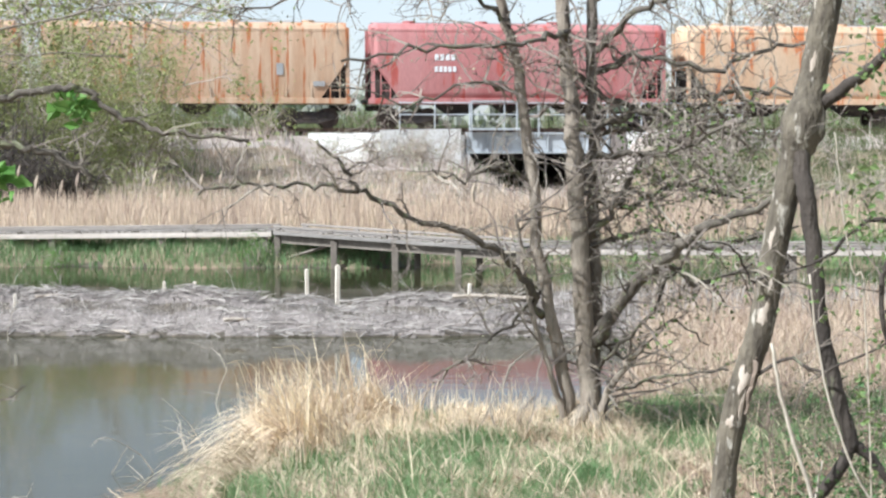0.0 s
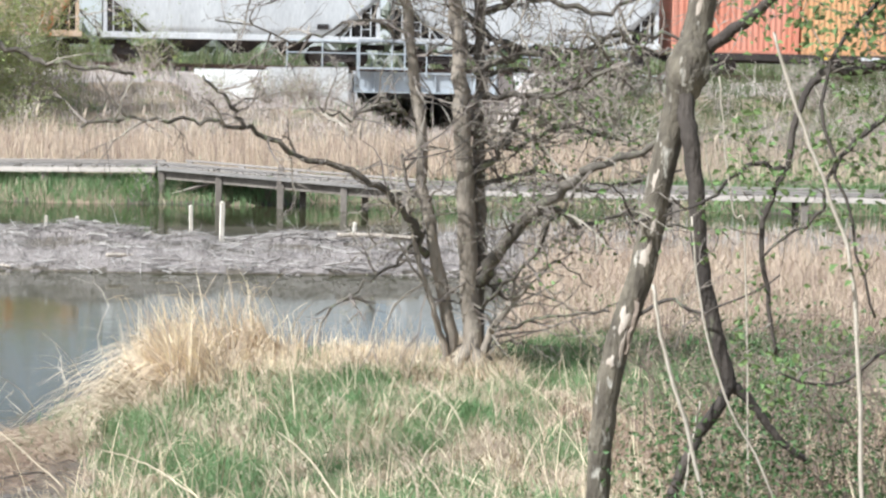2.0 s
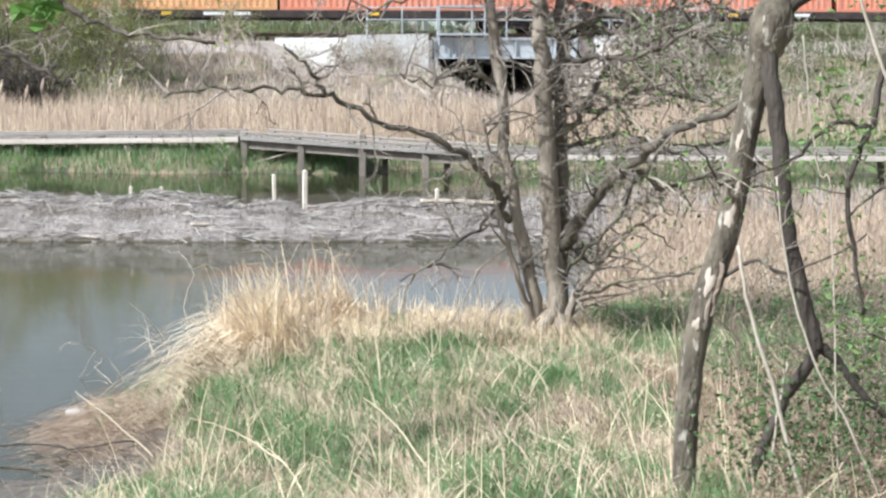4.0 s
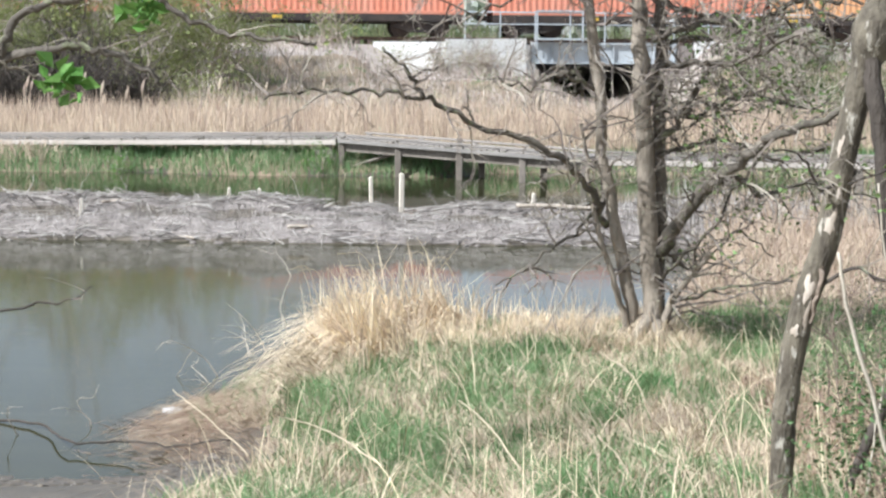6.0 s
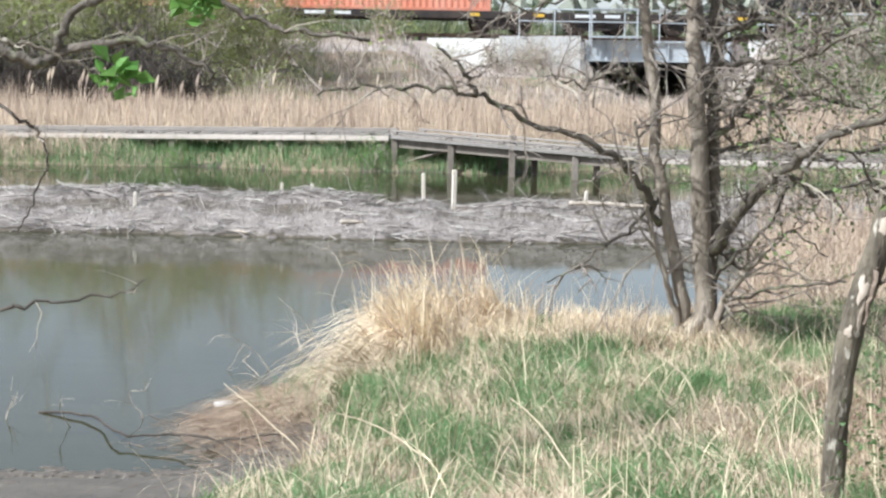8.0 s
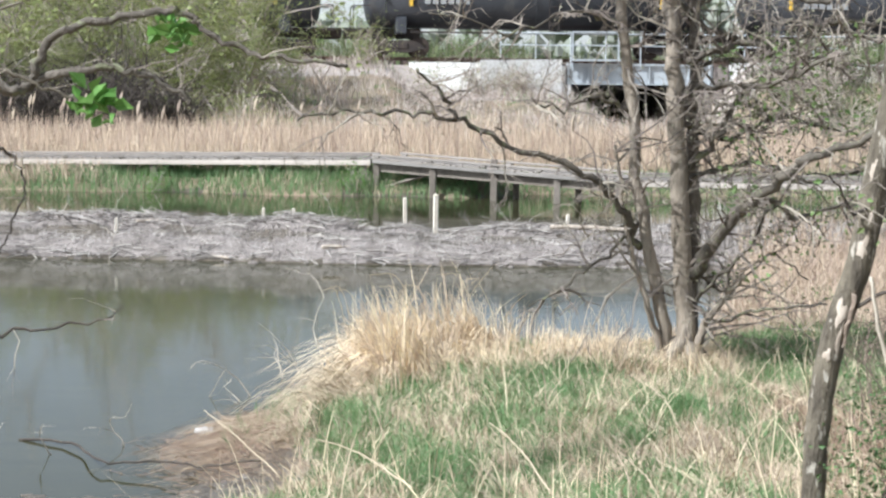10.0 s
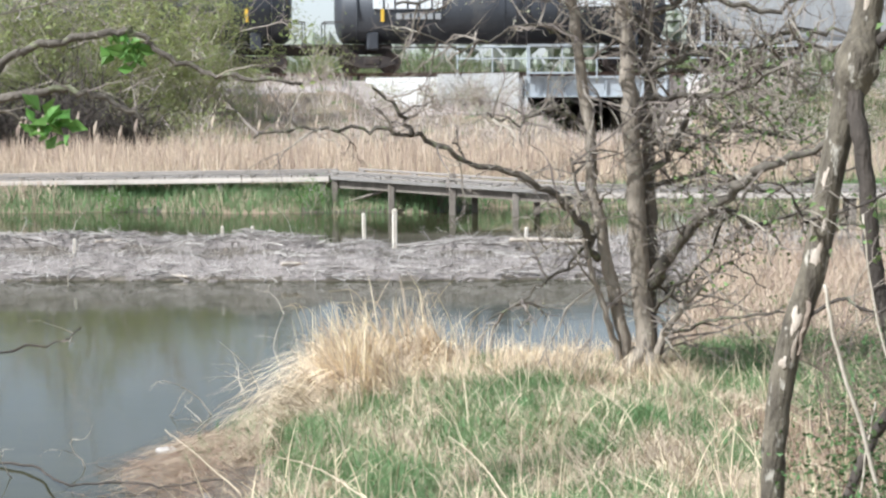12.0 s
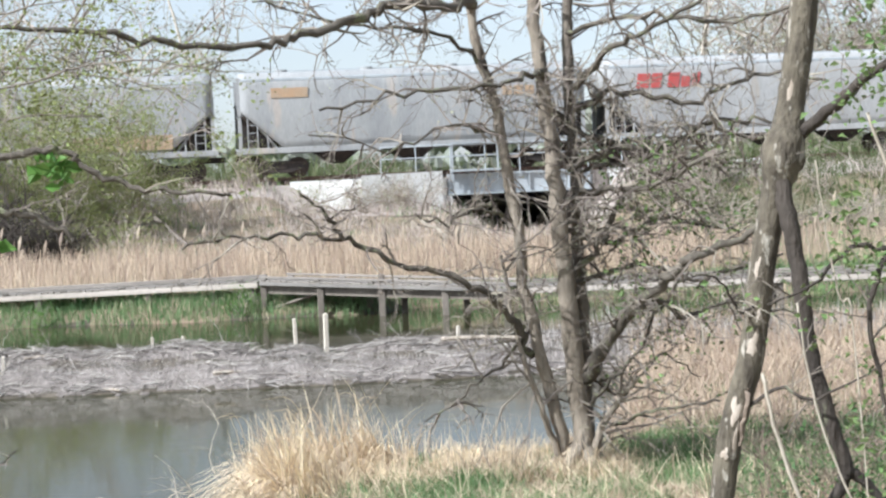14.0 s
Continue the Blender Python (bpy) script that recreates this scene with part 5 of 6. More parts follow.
def sedge_tuft():
    """The drooping tuft that hangs over the shore, in thick locks that fall towards the water."""
    def roots(n, s):
        t = gen.uniform(0, 1, n)
        x = np.where(t < 0.62, -1.2 - 0.25 * t, -1.35 + 2.2 * (t - 0.62)) + gen.normal(0, s, n)
        y = np.where(t < 0.62, 16.6 + 3.1 * t, 18.5 + 0.8 * (t - 0.62)) + gen.normal(0, s * 1.4, n)
        return np.stack([x, y, np.maximum(height(x, y), 0.05) - 0.02], 1)

    tufts("sedge_tuft", roots(330, 0.13), 9, 0.022, 0.62, 0.015, 0.2, M["sedge"], (-0.45, -0.40), 0.22, segs=7, curl=0.45, sag=0.95, label="drooping tuft of pale dry sedge on the shore", category="grass")
    tufts("sedge_tuft", roots(300, 0.2), 8, 0.03, 0.56, 0.013, 0.4, M["sedge"], (-0.2, -0.5), 0.4, segs=6, curl=0.45, sag=0.7, label="pale dry sedge falling over the bank", category="grass")
    tufts("sedge_tuft", roots(70, 0.24), 5, 0.05, 0.68, 0.010, 0.5, M["sedge"], (-0.12, -0.05), 0.35, segs=6, curl=0.6, sag=0.35, label="upright pale dry sedge stalks on the shore", category="grass")
    n = 120
    t = gen.uniform(0, 1, n)
    low = np.stack([-1.62 + 0.12 * t + gen.normal(0, 0.09, n), 15.6 + 1.3 * t + gen.normal(0, 0.2, n), np.zeros(n)], 1)
    tufts("sedge_tuft", low, 9, 0.03, 0.40, 0.012, 0.25, M["straw"], (-0.9, -0.25), 0.2, segs=6, curl=0.05, sag=0.9, label="lower fringe of sedge drooping onto shore mud", category="grass")
    # flattened straw on the mud below it
    n = 520
    x, y = gen.normal(-2.08, 0.3, n), gen.normal(15.0, 0.62, n)
    tufts("flattened_straw", np.stack([x, y, x * 0], 1), 8, 0.06, 0.13, 0.011, 0.8, M["dead_leaf"], (-2.4, -0.1), 0.9, segs=4, curl=0.02, sag=0.38, label="flattened brown straw lying on shore mud", category="grass")
    n = 110
    x, y = gen.normal(-2.05, 0.28, n), gen.normal(15.2, 0.55, n)
    tufts("flattened_straw", np.stack([x, y, x * 0 + 0.02], 1), 6, 0.06, 0.15, 0.010, 0.8, M["straw"], (-2.4, -0.1), 0.9, segs=4, curl=0.02, sag=0.37, label="paler straw stems strewn over the mud", category="grass")


sedge_tuft()
# the dry meadow that joins the bank to the dam
blades("dry_grass", scatter(38000, 1.6, 11, 20, 36, land(0.0)), 0.38, 0.016, 0.9, M["reed"], gen, label="pale dry meadow grass beyond the tree", category="grass")
blades("dry_grass", scatter(3200, 1.6, 12, 29, 34.5, lambda x, y: height(x, y) > 0.02), 0.42, 0.022, 0.4, M["stick"], gen, label="grey dead stalks along the dam", category="grass")
blades("green_grass", scatter(2600, 1.5, 6, 18.8, 25, land(0.3)), 0.18, 0.014, 0.9, M["grass"], gen, label="green grass behind the tree foot", category="grass")
# far bank in front of the boardwalk
farland = lambda x, y: height(x, y) > -0.06
blades("green_grass", scatter(36000, -20, 14, 44.6, 48.0, lambda x, y: farland(x, y) & (patchy(x * 0.5, y * 0.3) > 0.1)), 0.34, 0.022, 0.7, M["grass"], gen, label="green marsh grass along the far bank", category="grass")
blades("dry_grass", scatter(15000, -20, 16, 45.3, 49, lambda x, y: farland(x, y) & (patchy(x * 0.4 + 2, y * 0.3) < 0.55)), 0.26, 0.02, 0.6, M["straw"], gen, label="dry grass along the far bank", category="grass")
blades("reeds", scatter(5000, -24, -9.6, 45.8, 46.9, lambda x, y: x < -10.6 + gen.normal(0, 0.6, len(x))), 0.45, 0.026, 0.7, M["reed"], gen, label="pale reeds growing before the boardwalk", category="reeds")
# reed bed and embankment
rd = scatter(46000, -26, 30, 48.0, 61, lambda x, y: (patchy(x * 0.25, y * 0.4) > 0.15) & ((x < 9) | (gen.uniform(0, 1, len(x)) < 0.35)))
blades("green_grass", scatter(16000, 7.5, 30, 47.5, 61, lambda x, y: patchy(x * 0.4, y * 0.3) > 0.35), 0.5, 0.03, 0.6, M["grass"], gen, label="green marsh grass beyond the boardwalk", category="grass")
blades("reeds", rd, 0.55 + 0.75 * np.clip(patchy(rd[:, 0] * 0.55, rd[:, 1] * 0.8), 0, 1), 0.028, 0.4, M["reed"], gen, label="dense bed of tan dead reeds behind the boardwalk", category="reeds")
blades("reeds", scatter(9000, -26, 30, 47.6, 52, None), 0.6, 0.03, 0.3, M["straw"], gen, label="paler broken reeds at the front of the bed", category="reeds")
tb = Tubes()
rr = random.Random(4)
for p in scatter(260, -22, 26, 50, 60, lambda x, y: patchy(x * 0.3, y * 0.3) > 0.55):
    b = Vector(p)
    top = b + Vector((rr.gauss(0, 0.12), rr.gauss(0, 0.12), rr.uniform(0.8, 1.45)))
    tb.add([b, top], [0.012, 0.008], 3)
    tb.add([top - Vector((0, 0, 0.05)), top + Vector((0.03, 0, 0.12)), top + Vector((0.08, 0, 0.3))], [0.02, 0.05, 0.008], 4)
tagged(obj("reed_plumes", tb.v, tb.f, M["plume"]), "brown feathery reed heads on tall stalks", "reeds", kind="stuff")
vt = lambda x, y: (x - TO[0]) * TN[0] + (y - TO[1]) * TN[1]
blades("bank_weeds", scatter(42000, -30, 36, 60, 86, lambda x, y: (vt(x, y) < -4.0) & (patchy(x * 0.3, y * 0.3) > 0.22) & (x < 9 + gen.normal(0, 1.5, len(x)))), 0.55, 0.035, 0.7, M["brush"], gen, label="dead brown weeds on the embankment slope", category="weeds")
blades("bank_weeds", scatter(26000, 6, 40, 58, 86, lambda x, y: (vt(x, y) < -4.0) & (x > 9 + gen.normal(0, 1.5, len(x)))), 0.6, 0.04, 0.7, M["weeds"], gen, label="dull olive weeds and brush on the embankment", category="weeds")
blades("bank_weeds", scatter(9000, -30, 36, 60, 84, lambda x, y: (vt(x, y) < -5) & (patchy(x * 0.25 + 5, y * 0.3) > 0.68)), 0.5, 0.04, 0.6, M["grass"], gen, label="green weeds on the embankment slope", category="weeds")
blades("bank_weeds", scatter(26000, -45, 60, 90, 118, lambda x, y: (vt(x, y) > 5) & (vt(x, y) < 16)), 1.5, 0.06, 0.5, M["weeds"], gen, label="tall green weeds beyond the railway", category="weeds")


# ---- the brush dam ----
def dam_sticks():
    rng = random.Random(8)
    tb = Tubes()
    n = 0
    while n < 3000:
        back = rng.random() < 0.6
        x = rng.uniform(-11, 9)
        y = (rng.gauss(31.15, 0.15) if back else rng.choice((rng.gauss(29.8, 0.1), rng.uniform(29.7, 31.0)))) + 0.12 * math.sin(x * 0.7)
        z = float(dam_height(np.array([x]), np.array([y]))[0]) * 2 - 0.3
        if z < 0.0:
            continue
        heap = math.exp(-((x + 5.4) / 1.4) ** 2) + math.exp(-((x + 2.7) / 0.8) ** 2)
        L, a = rng.uniform(0.15, 0.62), rng.gauss(0.1, 0.8)
        d = Vector((math.cos(a), math.sin(a) * 0.9, rng.gauss(0, 0.16)))
        c = Vector((x, y, z + rng.uniform(0.0, 0.03) + (rng.uniform(0, 0.06) * heap if back else 0)))
        r = rng.uniform(0.004, 0.0095)
        mid = c + Vector((0, rng.gauss(0, 0.02), rng.gauss(0.01, 0.02)))
        tb.add([c - d * L / 2, mid, c + d * L / 2], [r, r, r * 0.6], 4)
        n += 1
    tagged(obj("dam_brush", tb.v, tb.f, M["stick"]), "tangle of grey sticks and stalks on the beaver dam", "brush", kind="stuff")
    for k in range(60):
        x = rng.uniform(-10.5, 5.5) if k % 2 else rng.uniform(-3.5, 4.5)
        front = rng.random() < 0.4
        y = rng.gauss(29.8 if front else 31.1, 0.12) + 0.12 * math.sin(x * 0.7)
        z = max(float(dam_height(np.array([x]), np.array([y]))[0]) * 2 - 0.3, 0.02)
        if z < 0.05:
            continue
        t = Tubes()
        L, r = rng.uniform(0.5, 1.5), rng.uniform(0.008, 0.017)
        path = limb(t, [(-L / 2, 0, 0), (-L / 6, rng.gauss(0, 0.03), rng.gauss(0.02, 0.02)), (L / 4, rng.gauss(0, 0.03), rng.gauss(0.02, 0.02)), (L / 2, 0, rng.gauss(0, 0.05))], r, r * 0.6, rng, 6, 0.002, 3)
        tips = []
        for q in range(2):
            sprout(t, path[rng.randint(3, len(path) - 1)], Vector((rng.gauss(0.4, 0.6), rng.gauss(0, 0.5), rng.uniform(0, 0.5))), 0.4, r * 0.45, rng, 1, tips, 0.3, 0, 2)
        o = obj("branch", t.v, t.f, M["stick"] if k % 3 else M["bleached"], smooth=True)
        o.matrix_world = pose(x, y, z + r * 0.5, 0, 0, rng.gauss(6, 16))
        tagged(o, "bleached grey branch lying on the brush dam", "branch", "branches on the dam")
    blades("dam_debris", np.array([q for q in scatter(48000, -13, 9, 29.4, 32.4, lambda x, y: dam_height(x, y) * 2 - 0.3 > 0.05)]), 0.13, 0.010, 1.6, M["stick"], gen, label="grey matted stalks and fibres over the dam", category="brush", sag=0.5)


dam_sticks()


# ---- shrubs ----
def shrub(name, label, h, spread, stems, leaf_key, leaf_size, per, seed, bark="brush", depth=3, droop=0.02, category="shrub", r=0.03, share=1.0, kids=3):
    rng = random.Random(seed)
    t = thing(name, label, category)
    tips, tb = [], Tubes()
    for k in range(stems):
        a = rng.uniform(0, 2 * math.pi)
        b = Vector((math.cos(a), math.sin(a), 0)) * spread * 0.12 * rng.random()
        d = Vector((math.cos(a) * spread / h * rng.uniform(0.1, 0.6), math.sin(a) * spread / h * rng.uniform(0.1, 0.6), 1))
        sprout(tb, b - Vector((0, 0, 0.15)), d, h * rng.uniform(0.55, 0.85), r, rng, depth, tips, 0.18, droop, kids)
    part_ob = obj("stem_mass", tb.v, tb.f, M[bark], t)
    tagged(part_ob, kind="stuff")
    if leaf_key:
        tagged(leaf_mesh("foliage", [q for q in tips if rng.random() < share], leaf_size, M[leaf_key], t, rng, per, leaf_size * 2.2), kind="stuff")
    return t


def plant(proto, spots, seed, lo=0.8, hi=1.2):
    rng = random.Random(seed)
    for k, (x, y) in enumerate(spots):
        z = float(height(np.array([x]), np.array([y]))[0])
        m = pose(x, y, z, 0, 0, rng.uniform(0, 360)) @ Matrix.Scale(rng.uniform(lo, hi), 4)
        if k == 0:
            proto.matrix_world = m
        else:
            copy_thing(proto, m).scale = m.to_scale()


willow = shrub("willow", "tall willow bush in pale yellow-green spring leaf", 6.0, 4.0, 9, "bud", 0.095, 24, 31, depth=3, category="willow", r=0.06, kids=4)
plant(willow, [(-19.5, 69), (-16.2, 71.5), (-13.9, 70), (-22.5, 66), (-25, 72), (-11.0, 74), (-17.8, 66), (-21, 73), (-14.8, 74)], 1, 0.72, 1.0)
small = shrub("willow_bush", "small yellow-green leafing willow bush", 2.1, 1.6, 8, "bud", 0.07, 6, 32, depth=2, category="willow", r=0.025, kids=4)
plant(small, [(-9.4, 61.5), (-10.3, 63), (-7.2, 80.5), (-4.8, 82), (-12.5, 66), (-15, 64), (14.5, 64), (20, 68)], 2, 0.7, 1.1)
brush = shrub("brush", "leafless grey-brown brush on the embankment", 1.5, 1.8, 14, "bud_grey", 0.05, 2, 33, depth=2, category="brush", r=0.018, kids=4, share=0.5)
rb = random.Random(6)
spots = []
while len(spots) < 48:
    x, y = rb.uniform(-28, 32), rb.uniform(61, 83)
    v = float(vt(np.array([x]), np.array([y]))[0])
    if v < -5.5 and not (-12 < x < 8 and y > 70):
        spots.append((x, y))
plant(brush, spots, 3, 0.6, 1.25)
olive = shrub("bush", "dull olive-brown bush on the embankment slope", 1.7, 2.0, 12, "weeds", 0.07, 5, 44, depth=2, category="bush", r=0.02, kids=4, share=0.8)
plant(olive, [(9.5, 77), (11.5, 79.5), (13, 74), (15.5, 78), (17.5, 72), (18.5, 80), (21, 76), (23, 81), (10.5, 70), (14, 69), (20, 66), (25, 72), (27, 78), (16.5, 64.5)], 14, 0.8, 1.3)
scrub = shrub("bush", "brown leafless scrub beyond the boardwalk", 1.3, 1.8, 16, "bud_grey", 0.05, 3, 46, bark="twig", depth=2, category="bush", r=0.016, kids=4, share=0.6)
plant(scrub, [(6.5, 60), (8.2, 61.5), (9.6, 58.5), (11.2, 60.5), (12.8, 57.5), (14.2, 60), (16, 58.5), (8.8, 64), (11.8, 64.5), (15.2, 63.5), (5.6, 63.5), (17.5, 61.5)], 15, 0.8, 1.25)
dark = shrub("thicket", "dark tangled leafless thicket above the reeds", 2.4, 2.6, 42, None, 0.05, 2, 34, bark="bark_dark", depth=2, category="thicket", r=0.045, kids=4)
plant(dark, [(-15.5, 61.5), (-13.6, 60.8), (-17.8, 62), (-19.5, 61), (-12, 62.5), (-22, 62), (-16.5, 64.5), (-14.5, 65), (-19, 65), (-21.5, 66)], 4, 0.9, 1.4)
mound = shrub("brush", "brown dome of brush in front of the concrete wall", 1.3, 2.4, 26, "bud_grey", 0.05, 3, 35, depth=2, category="brush", r=0.016, kids=4, share=0.7)
plant(mound, [(-1.2, 81.6), (-2.3, 82.0), (-0.4, 81.0), (9.5, 80), (12, 81.5), (15, 82)], 5, 1.1, 1.35)
tree = shrub("tree", "bare grey-twigged tree beyond the railway", 12.0, 6.0, 5, "bud_grey", 0.14, 7, 36, depth=3, category="tree", r=0.14, kids=5, share=0.9)
plant(tree, [(17.5, 121), (20.5, 116), (23.5, 122), (26.5, 117), (30, 121), (33, 116), (-29, 122), (-37, 126), (-22, 124), (36, 122)], 7, 0.9, 1.3)
back = shrub("bush", "green bush beyond the railway", 2.4, 2.6, 9, "leaf", 0.12, 9, 37, depth=2, category="bush", r=0.03, kids=4)
plant(back, [(-9, 98), (-14, 99), (-4, 100), (-1, 99), (3, 100), (7, 99.5), (10, 100), (14, 101), (17, 100), (21, 101), (25, 102), (-20, 98), (-17, 99), (-11.5, 99)], 8, 0.6, 0.85)
sprig = shrub("bush", "small bright green bush beside the boardwalk", 0.62, 0.7, 10, "bright_leaf", 0.045, 7, 38, depth=2, category="bush", r=0.01, kids=3)
plant(sprig, [(-9.1, 45.9), (-4.3, 45.6)], 9, 0.8, 1.0)


def far_woods():
    rng = random.Random(12)
    v, f = [], []
    for k in range(2600):
        x = rng.uniform(-260, 280)
        y = 300 + rng.gauss(0, 12)
        h = 13 + 3.5 * math.sin(x * 0.04) + 2 * math.sin(x * 0.13 + 1)
        c = Vector((x, y, rng.uniform(1, h)))
        s = rng.uniform(0.8, 2.2)
        i = len(v)
        for a, b, d in ((1, 0, 0), (-1, 0, 0.2), (0, 1, 0.1), (0, -1, 0), (0, 0, 1.2), (0, 0, -0.9)):
            v.append(c + Vector((a * s * rng.uniform(0.6, 1.3), b * s, d * s * rng.uniform(0.6, 1.3))))
        f += [(i, i + 2, i + 4), (i + 2, i + 1, i + 4), (i + 1, i + 3, i + 4), (i + 3, i, i + 4), (i + 2, i, i + 5), (i + 1, i + 2, i + 5), (i + 3, i + 1, i + 5), (i, i + 3, i + 5)]
    tagged(obj("far_woods", v, f, M["far_wood"]), "distant low line of hazy woods", "woods", kind="stuff")


far_woods()


# ---- the thicket on the near bank, stalks and litter ----
bramble = shrub("bramble", "tangled bramble with thin arching stems and small leaves", 0.95, 1.5, 8, "bramble_leaf", 0.046, 8, 41, bark="cane", depth=2, droop=0.06, category="bramble", r=0.007, share=0.75, kids=3)
plant(bramble, [(2.3, 9.9), (2.75, 11.4), (3.2, 12.6), (2.55, 9.0), (3.0, 10.2), (3.5, 14.5), (3.1, 16.2), (3.9, 16.5), (3.6, 18.5), (1.75, 8.7), (2.05, 9.3), (2.7, 13.2), (2.35, 11.0)], 10, 0.5, 0.95)
bare = shrub("bramble", "bare brown bramble stems", 1.1, 1.3, 10, None, 0.03, 3, 42, bark="cane", depth=2, droop=0.03, category="bramble", r=0.006, kids=3)
plant(bare, [(2.9, 9.0), (3.2, 10.6), (2.5, 10.6), (3.0, 11.8), (2.2, 12.6), (2.8, 13.2), (3.3, 13.6), (2.6, 14.8), (3.3, 15.6), (2.7, 9.7)], 11, 0.8, 1.2)
blades("leaf_litter", scatter(20000, 1.45, 4.4, 7.6, 16.0, lambda x, y: x > 1.5 + 0.04 * (y - 8)), 0.08, 0.045, 1.6, M["dead_leaf"], gen, segs=2, label="brown fallen leaves under the thicket", category="leaf litter", sag=0.5)


def straw_stalk(pts, r=0.006):
    rng = random.Random(len(pts) + int(abs(pts[0][0]) * 50))
    o = Vector(pts[0])
    t = Tubes()
    limb(t, [Vector(p) - o for p in pts], r, r * 0.5, rng, 5, 0.003, 5)
    s = obj("dry_stalk", t.v, t.f, M["straw"], smooth=True)
    s.location = o
    tagged(s, "long bent pale dry reed stalk in the grass", "stalk", "dry stalks")


straw_stalk([(0.08, 9.50, 0.92), (-0.11, 9.90, 1.09), (-0.25, 10.30, 1.12)])
straw_stalk([(-0.62, 9.80, 0.87), (-0.95, 10.50, 0.90), (-1.29, 11.20, 0.85)])
straw_stalk([(-1.65, 12.50, 0.34), (-2.00, 13.00, 0.50), (-2.31, 13.50, 0.59)])
straw_stalk([(0.9, 12.4, 0.72), (0.8, 12.5, 0.9), (0.6, 12.7, 1.02)])


for k in range(16):
    rs = random.Random(200 + k)
    x, y = rs.uniform(-1.75, -0.2), rs.uniform(17.9, 18.9)
    z = float(height(np.array([x]), np.array([y]))[0])
    lean, tall = rs.gauss(-0.12, 0.14), rs.uniform(0.5, 0.8)
    straw_stalk([(x, y, z), (x + lean * 0.4, y, z + tall * 0.55), (x + lean, y - 0.05, z + tall), (x + lean * 1.9, y - 0.08, z + tall * 1.02)], 0.005)


def pale_log(x, y, yaw, length, r):
    rng = random.Random(int(x * 10) + 300)
    t = Tubes()
    limb(t, [(-length / 2, 0, 0), (0, 0.02, 0.01), (length / 2, 0, 0)], r, r * 0.85, rng, 8, 0.003, 4, 0.06)
    o = obj("log", t.v, t.f, M["bare_wood"], smooth=True)
    z = max(float(dam_height(np.array([x]), np.array([y]))[0]) * 2 - 0.3, 0)
    o.matrix_world = pose(x, y, z + r * 0.9, 0, 2, yaw)
    tagged(o, "short barkless pale log on the brush dam", "log", "logs on the dam")


for a in ((-6.2, 31.1, 5, 0.45, 0.035), (0.8, 30.95, 4, 1.3, 0.035), (-3.1, 29.85, 12, 0.45, 0.03), (-4.9, 29.85, -16, 0.35, 0.026)):
    pale_log(*a)


def mud_clods():
    """Lumps of peat and mud that break the dam's edge."""
    rng = random.Random(77)
    v, f = [], []
    for k in range(60):
        x = rng.uniform(-12, 6)
        y = rng.choice((rng.gauss(29.65, 0.1), rng.gauss(30.6, 0.2), rng.gauss(31.1, 0.2)))
        z = max(float(dam_height(np.array([x]), np.array([y]))[0]) * 2 - 0.3, 0.0)
        s = rng.uniform(0.03, 0.07)
        i = len(v)
        ring = [(math.cos(a * math.pi / 3), math.sin(a * math.pi / 3)) for a in range(6)]
        for h, w in ((-0.4, 1.0), (0.25, 0.9), (0.6, 0.5)):
            for a, b in ring:
                v.append(Vector((x + a * s * w * rng.uniform(1.0, 1.9), y + b * s * w * rng.uniform(0.7, 1.2), z + h * s * rng.uniform(0.7, 1.2))))
        for q in range(2):
            for e in range(6):
                f.append((i + q * 6 + e, i + q * 6 + (e + 1) % 6, i + q * 6 + 6 + (e + 1) % 6, i + q * 6 + 6 + e))
        f.append(tuple(i + 12 + e for e in range(6)))
    tagged(obj("mud_clods", v, f, M["dam_mud"]), "lumps of dried peat along the dam", "mud", kind="stuff")


mud_clods()


def shore_mud():
    """Wet clods and drowned scraps where the bank runs out into the shallows."""
    rng = random.Random(91)
    v, f = [], []
    for k in range(420):
        x, y = rng.uniform(-4.6, -1.9), rng.gauss(13.35, 0.42)
        g = float(height(np.array([x]), np.array([y]))[0])
        if g < -0.07 or g > 0.22:
            continue
        w = rng.uniform(0.02, 0.075)
        i = len(v)
        for h, q in ((-0.6, 1.0), (0.1, 0.95), (0.32, 0.5)):
            for e in range(6):
                a = e * math.pi / 3
                v.append(Vector((x + math.cos(a) * w * q * rng.uniform(0.9, 2.2), y + math.sin(a) * w * q * rng.uniform(0.8, 2.0), max(g, -0.015) + h * w * rng.uniform(0.6, 1.2))))
        for q in range(2):
            for e in range(6):
                f.append((i + q * 6 + e, i + q * 6 + (e + 1) % 6, i + q * 6 + 6 + (e + 1) % 6, i + q * 6 + 6 + e))
        f.append(tuple(i + 12 + e for e in range(6)))
    tagged(obj("mud_clods", v, f, M["mud"]), "wet dark clods of mud in the shallows", "mud", kind="stuff")


shore_mud()


def dead_twig(x, y, z, length, seed, up):
    rng = random.Random(seed)
    t = Tubes()
    tips = []
    sprout(t, Vector((0, 0, -0.1)), Vector(up), length, 0.008, rng, 2, tips, 0.25, 0.0, 2)
    o = obj("dead_twig", t.v, t.f, M["pale_stem"])
    o.location = (x, y, z)
    tagged(o, "bleached dead twig sticking out of the water", "twig", "dead twigs in the water")


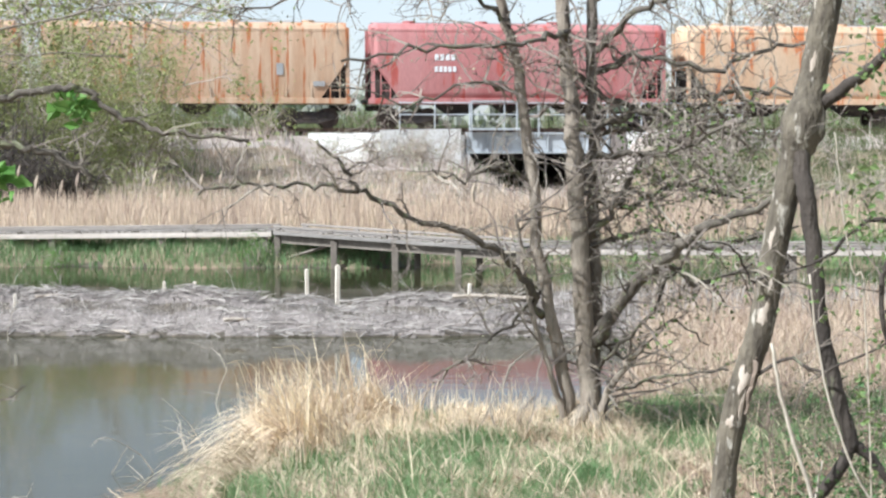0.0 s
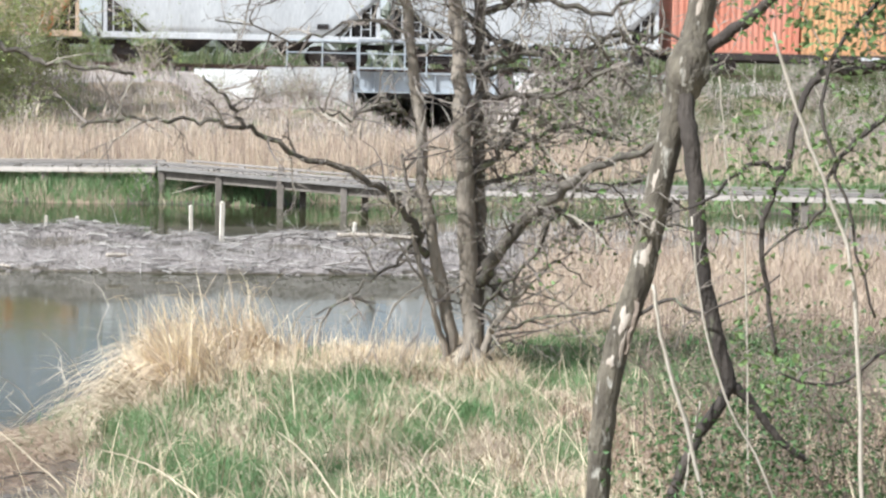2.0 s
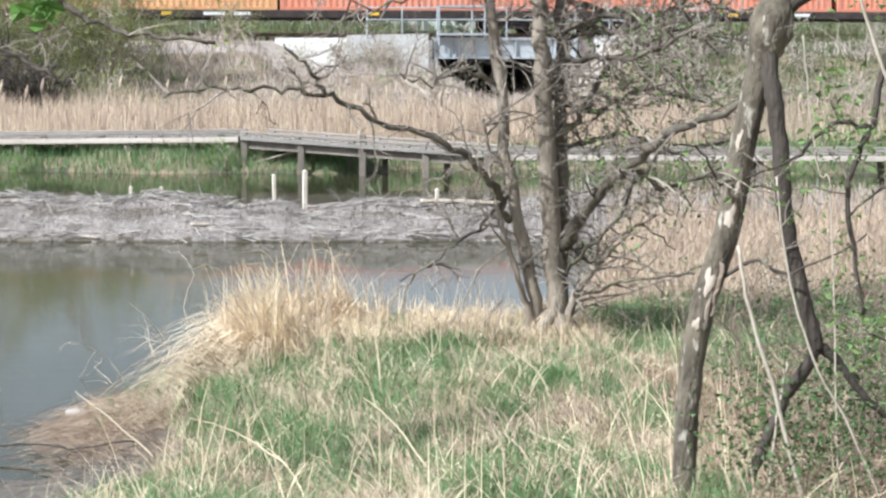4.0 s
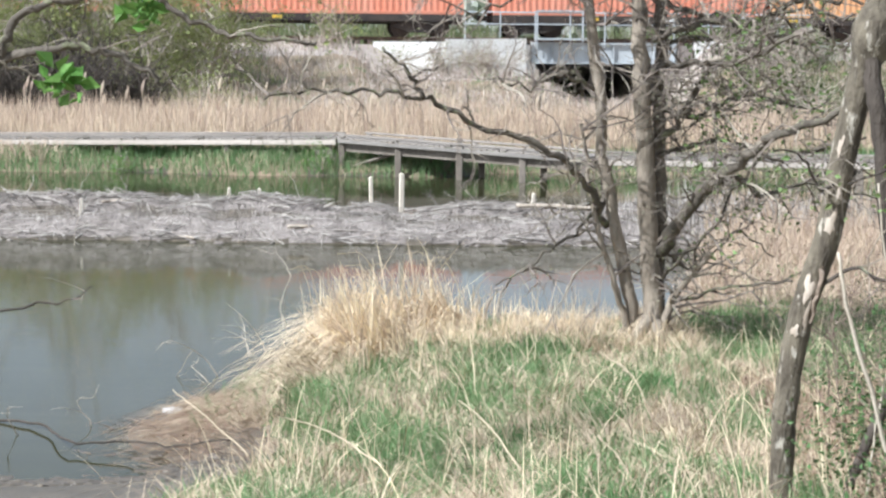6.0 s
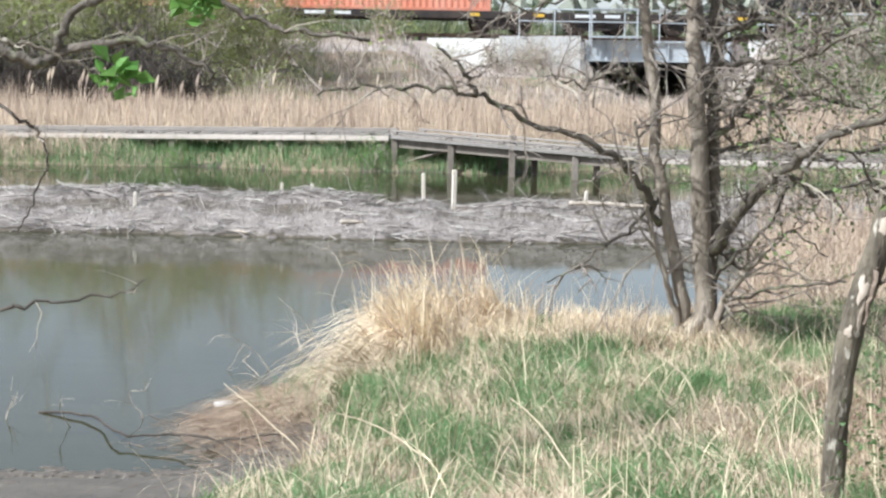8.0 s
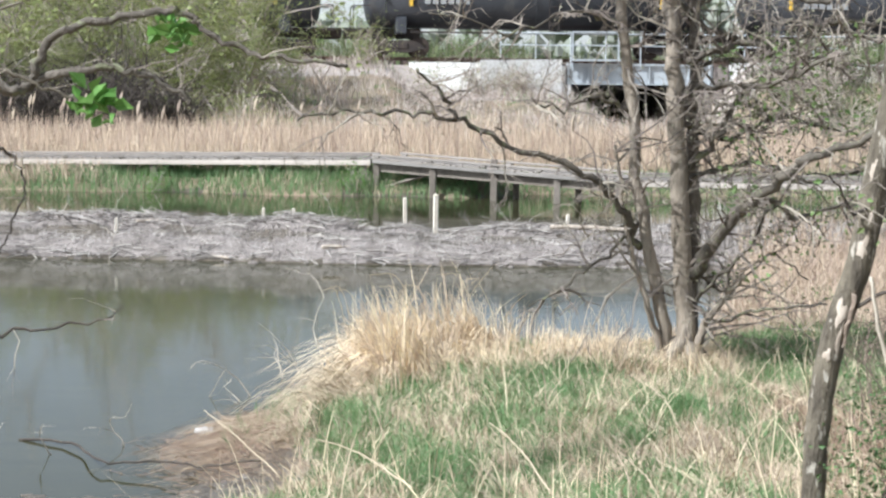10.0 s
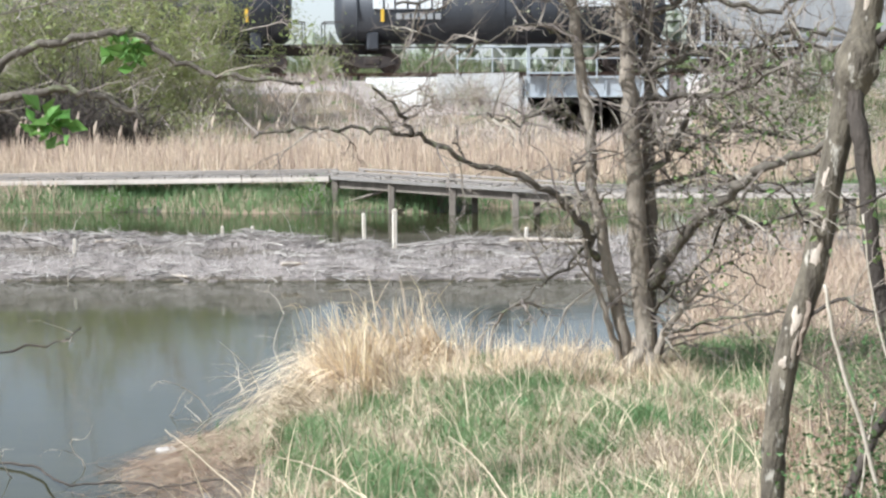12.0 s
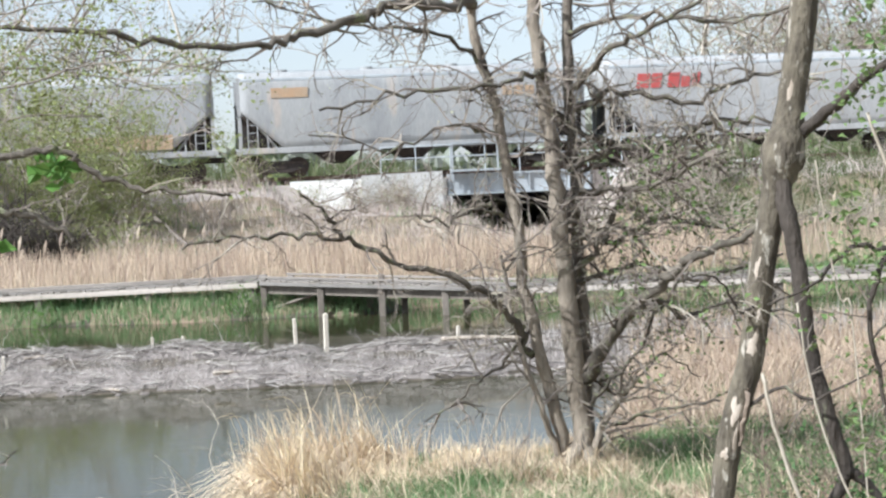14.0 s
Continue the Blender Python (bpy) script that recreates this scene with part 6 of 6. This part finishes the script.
dead_twig(-2.3, 19.0, 0, 0.75, 1, (-0.5, 0, 0.6))
dead_twig(-2.55, 17.6, 0, 0.6, 2, (-0.6, 0, 0.35))
dead_twig(-2.2, 20.3, 0, 0.8, 3, (-0.4, 0, 0.8))
dead_twig(-2.35, 18.6, 0, 0.7, 8, (-0.7, 0, 0.45))
dead_twig(-2.5, 17.2, 0, 0.45, 9, (-0.8, 0.1, 0.3))
dead_twig(-4.3, 15.0, 0, 0.35, 4, (0.1, 0, 1))
dead_twig(-3.7, 14.8, 0, 0.3, 5, (0.4, 0, 0.6))
dead_twig(-3.2, 15.2, 0, 0.35, 6, (-0.3, 0, 0.8))
dead_twig(-6.4, 28.9, 0, 0.55, 7, (0.15, 0, 1))


def fallen_bough():
    rng = random.Random(51)
    t = Tubes()
    limb(t, [(-0.9, 1.2, -0.02), (-0.4, 0.9, 0.02), (0.0, 0.1, 0.05), (0.45, 0.0, 0.08), (0.8, -0.4, 0.14), (1.3, -0.7, 0.24)], 0.012, 0.006, rng, 7, 0.006)
    o = obj("fallen_bough", t.v, t.f, M["bark_dark"], smooth=True)
    o.location = (-3.2, 14.1, 0.02)
    tagged(o, "thin dark fallen bough lying across the muddy shore", "bough")


fallen_bough()


def litter():
    bm = bmesh.new()
    bmesh.ops.create_icosphere(bm, subdivisions=2, radius=0.07)
    for v in bm.verts:
        v.co = Vector((v.co.x * 1.3, v.co.y * 0.8, v.co.z * 0.5 + 0.02)) * (1 + 0.25 * noise.noise(v.co * 30))
    me = bpy.data.meshes.new("stone")
    bm.to_mesh(me)
    bm.free()
    me.materials.append(M["concrete"])
    o = new("stone", me)
    o.location = (-2.65, 15.5, max(float(height(np.array([-2.65]), np.array([15.5]))[0]), 0) + 0.01)
    tagged(o, "small pale stone on the straw by the water", "stone")


litter()


# ---- what moves: the train runs past at an even speed ----
SPEED = 16.67
STRETCH = 1 / math.cos(TRACK)


def motions():
    times = [0.0, 0.25] + [float(k) for k in range(1, 14)] + [13.75, 14.0]
    for car, u, z in TRAIN:
        walk(car, [(t, track_pose((u - SPEED * t) * STRETCH, 1.0, z)) for t in times])


motions()
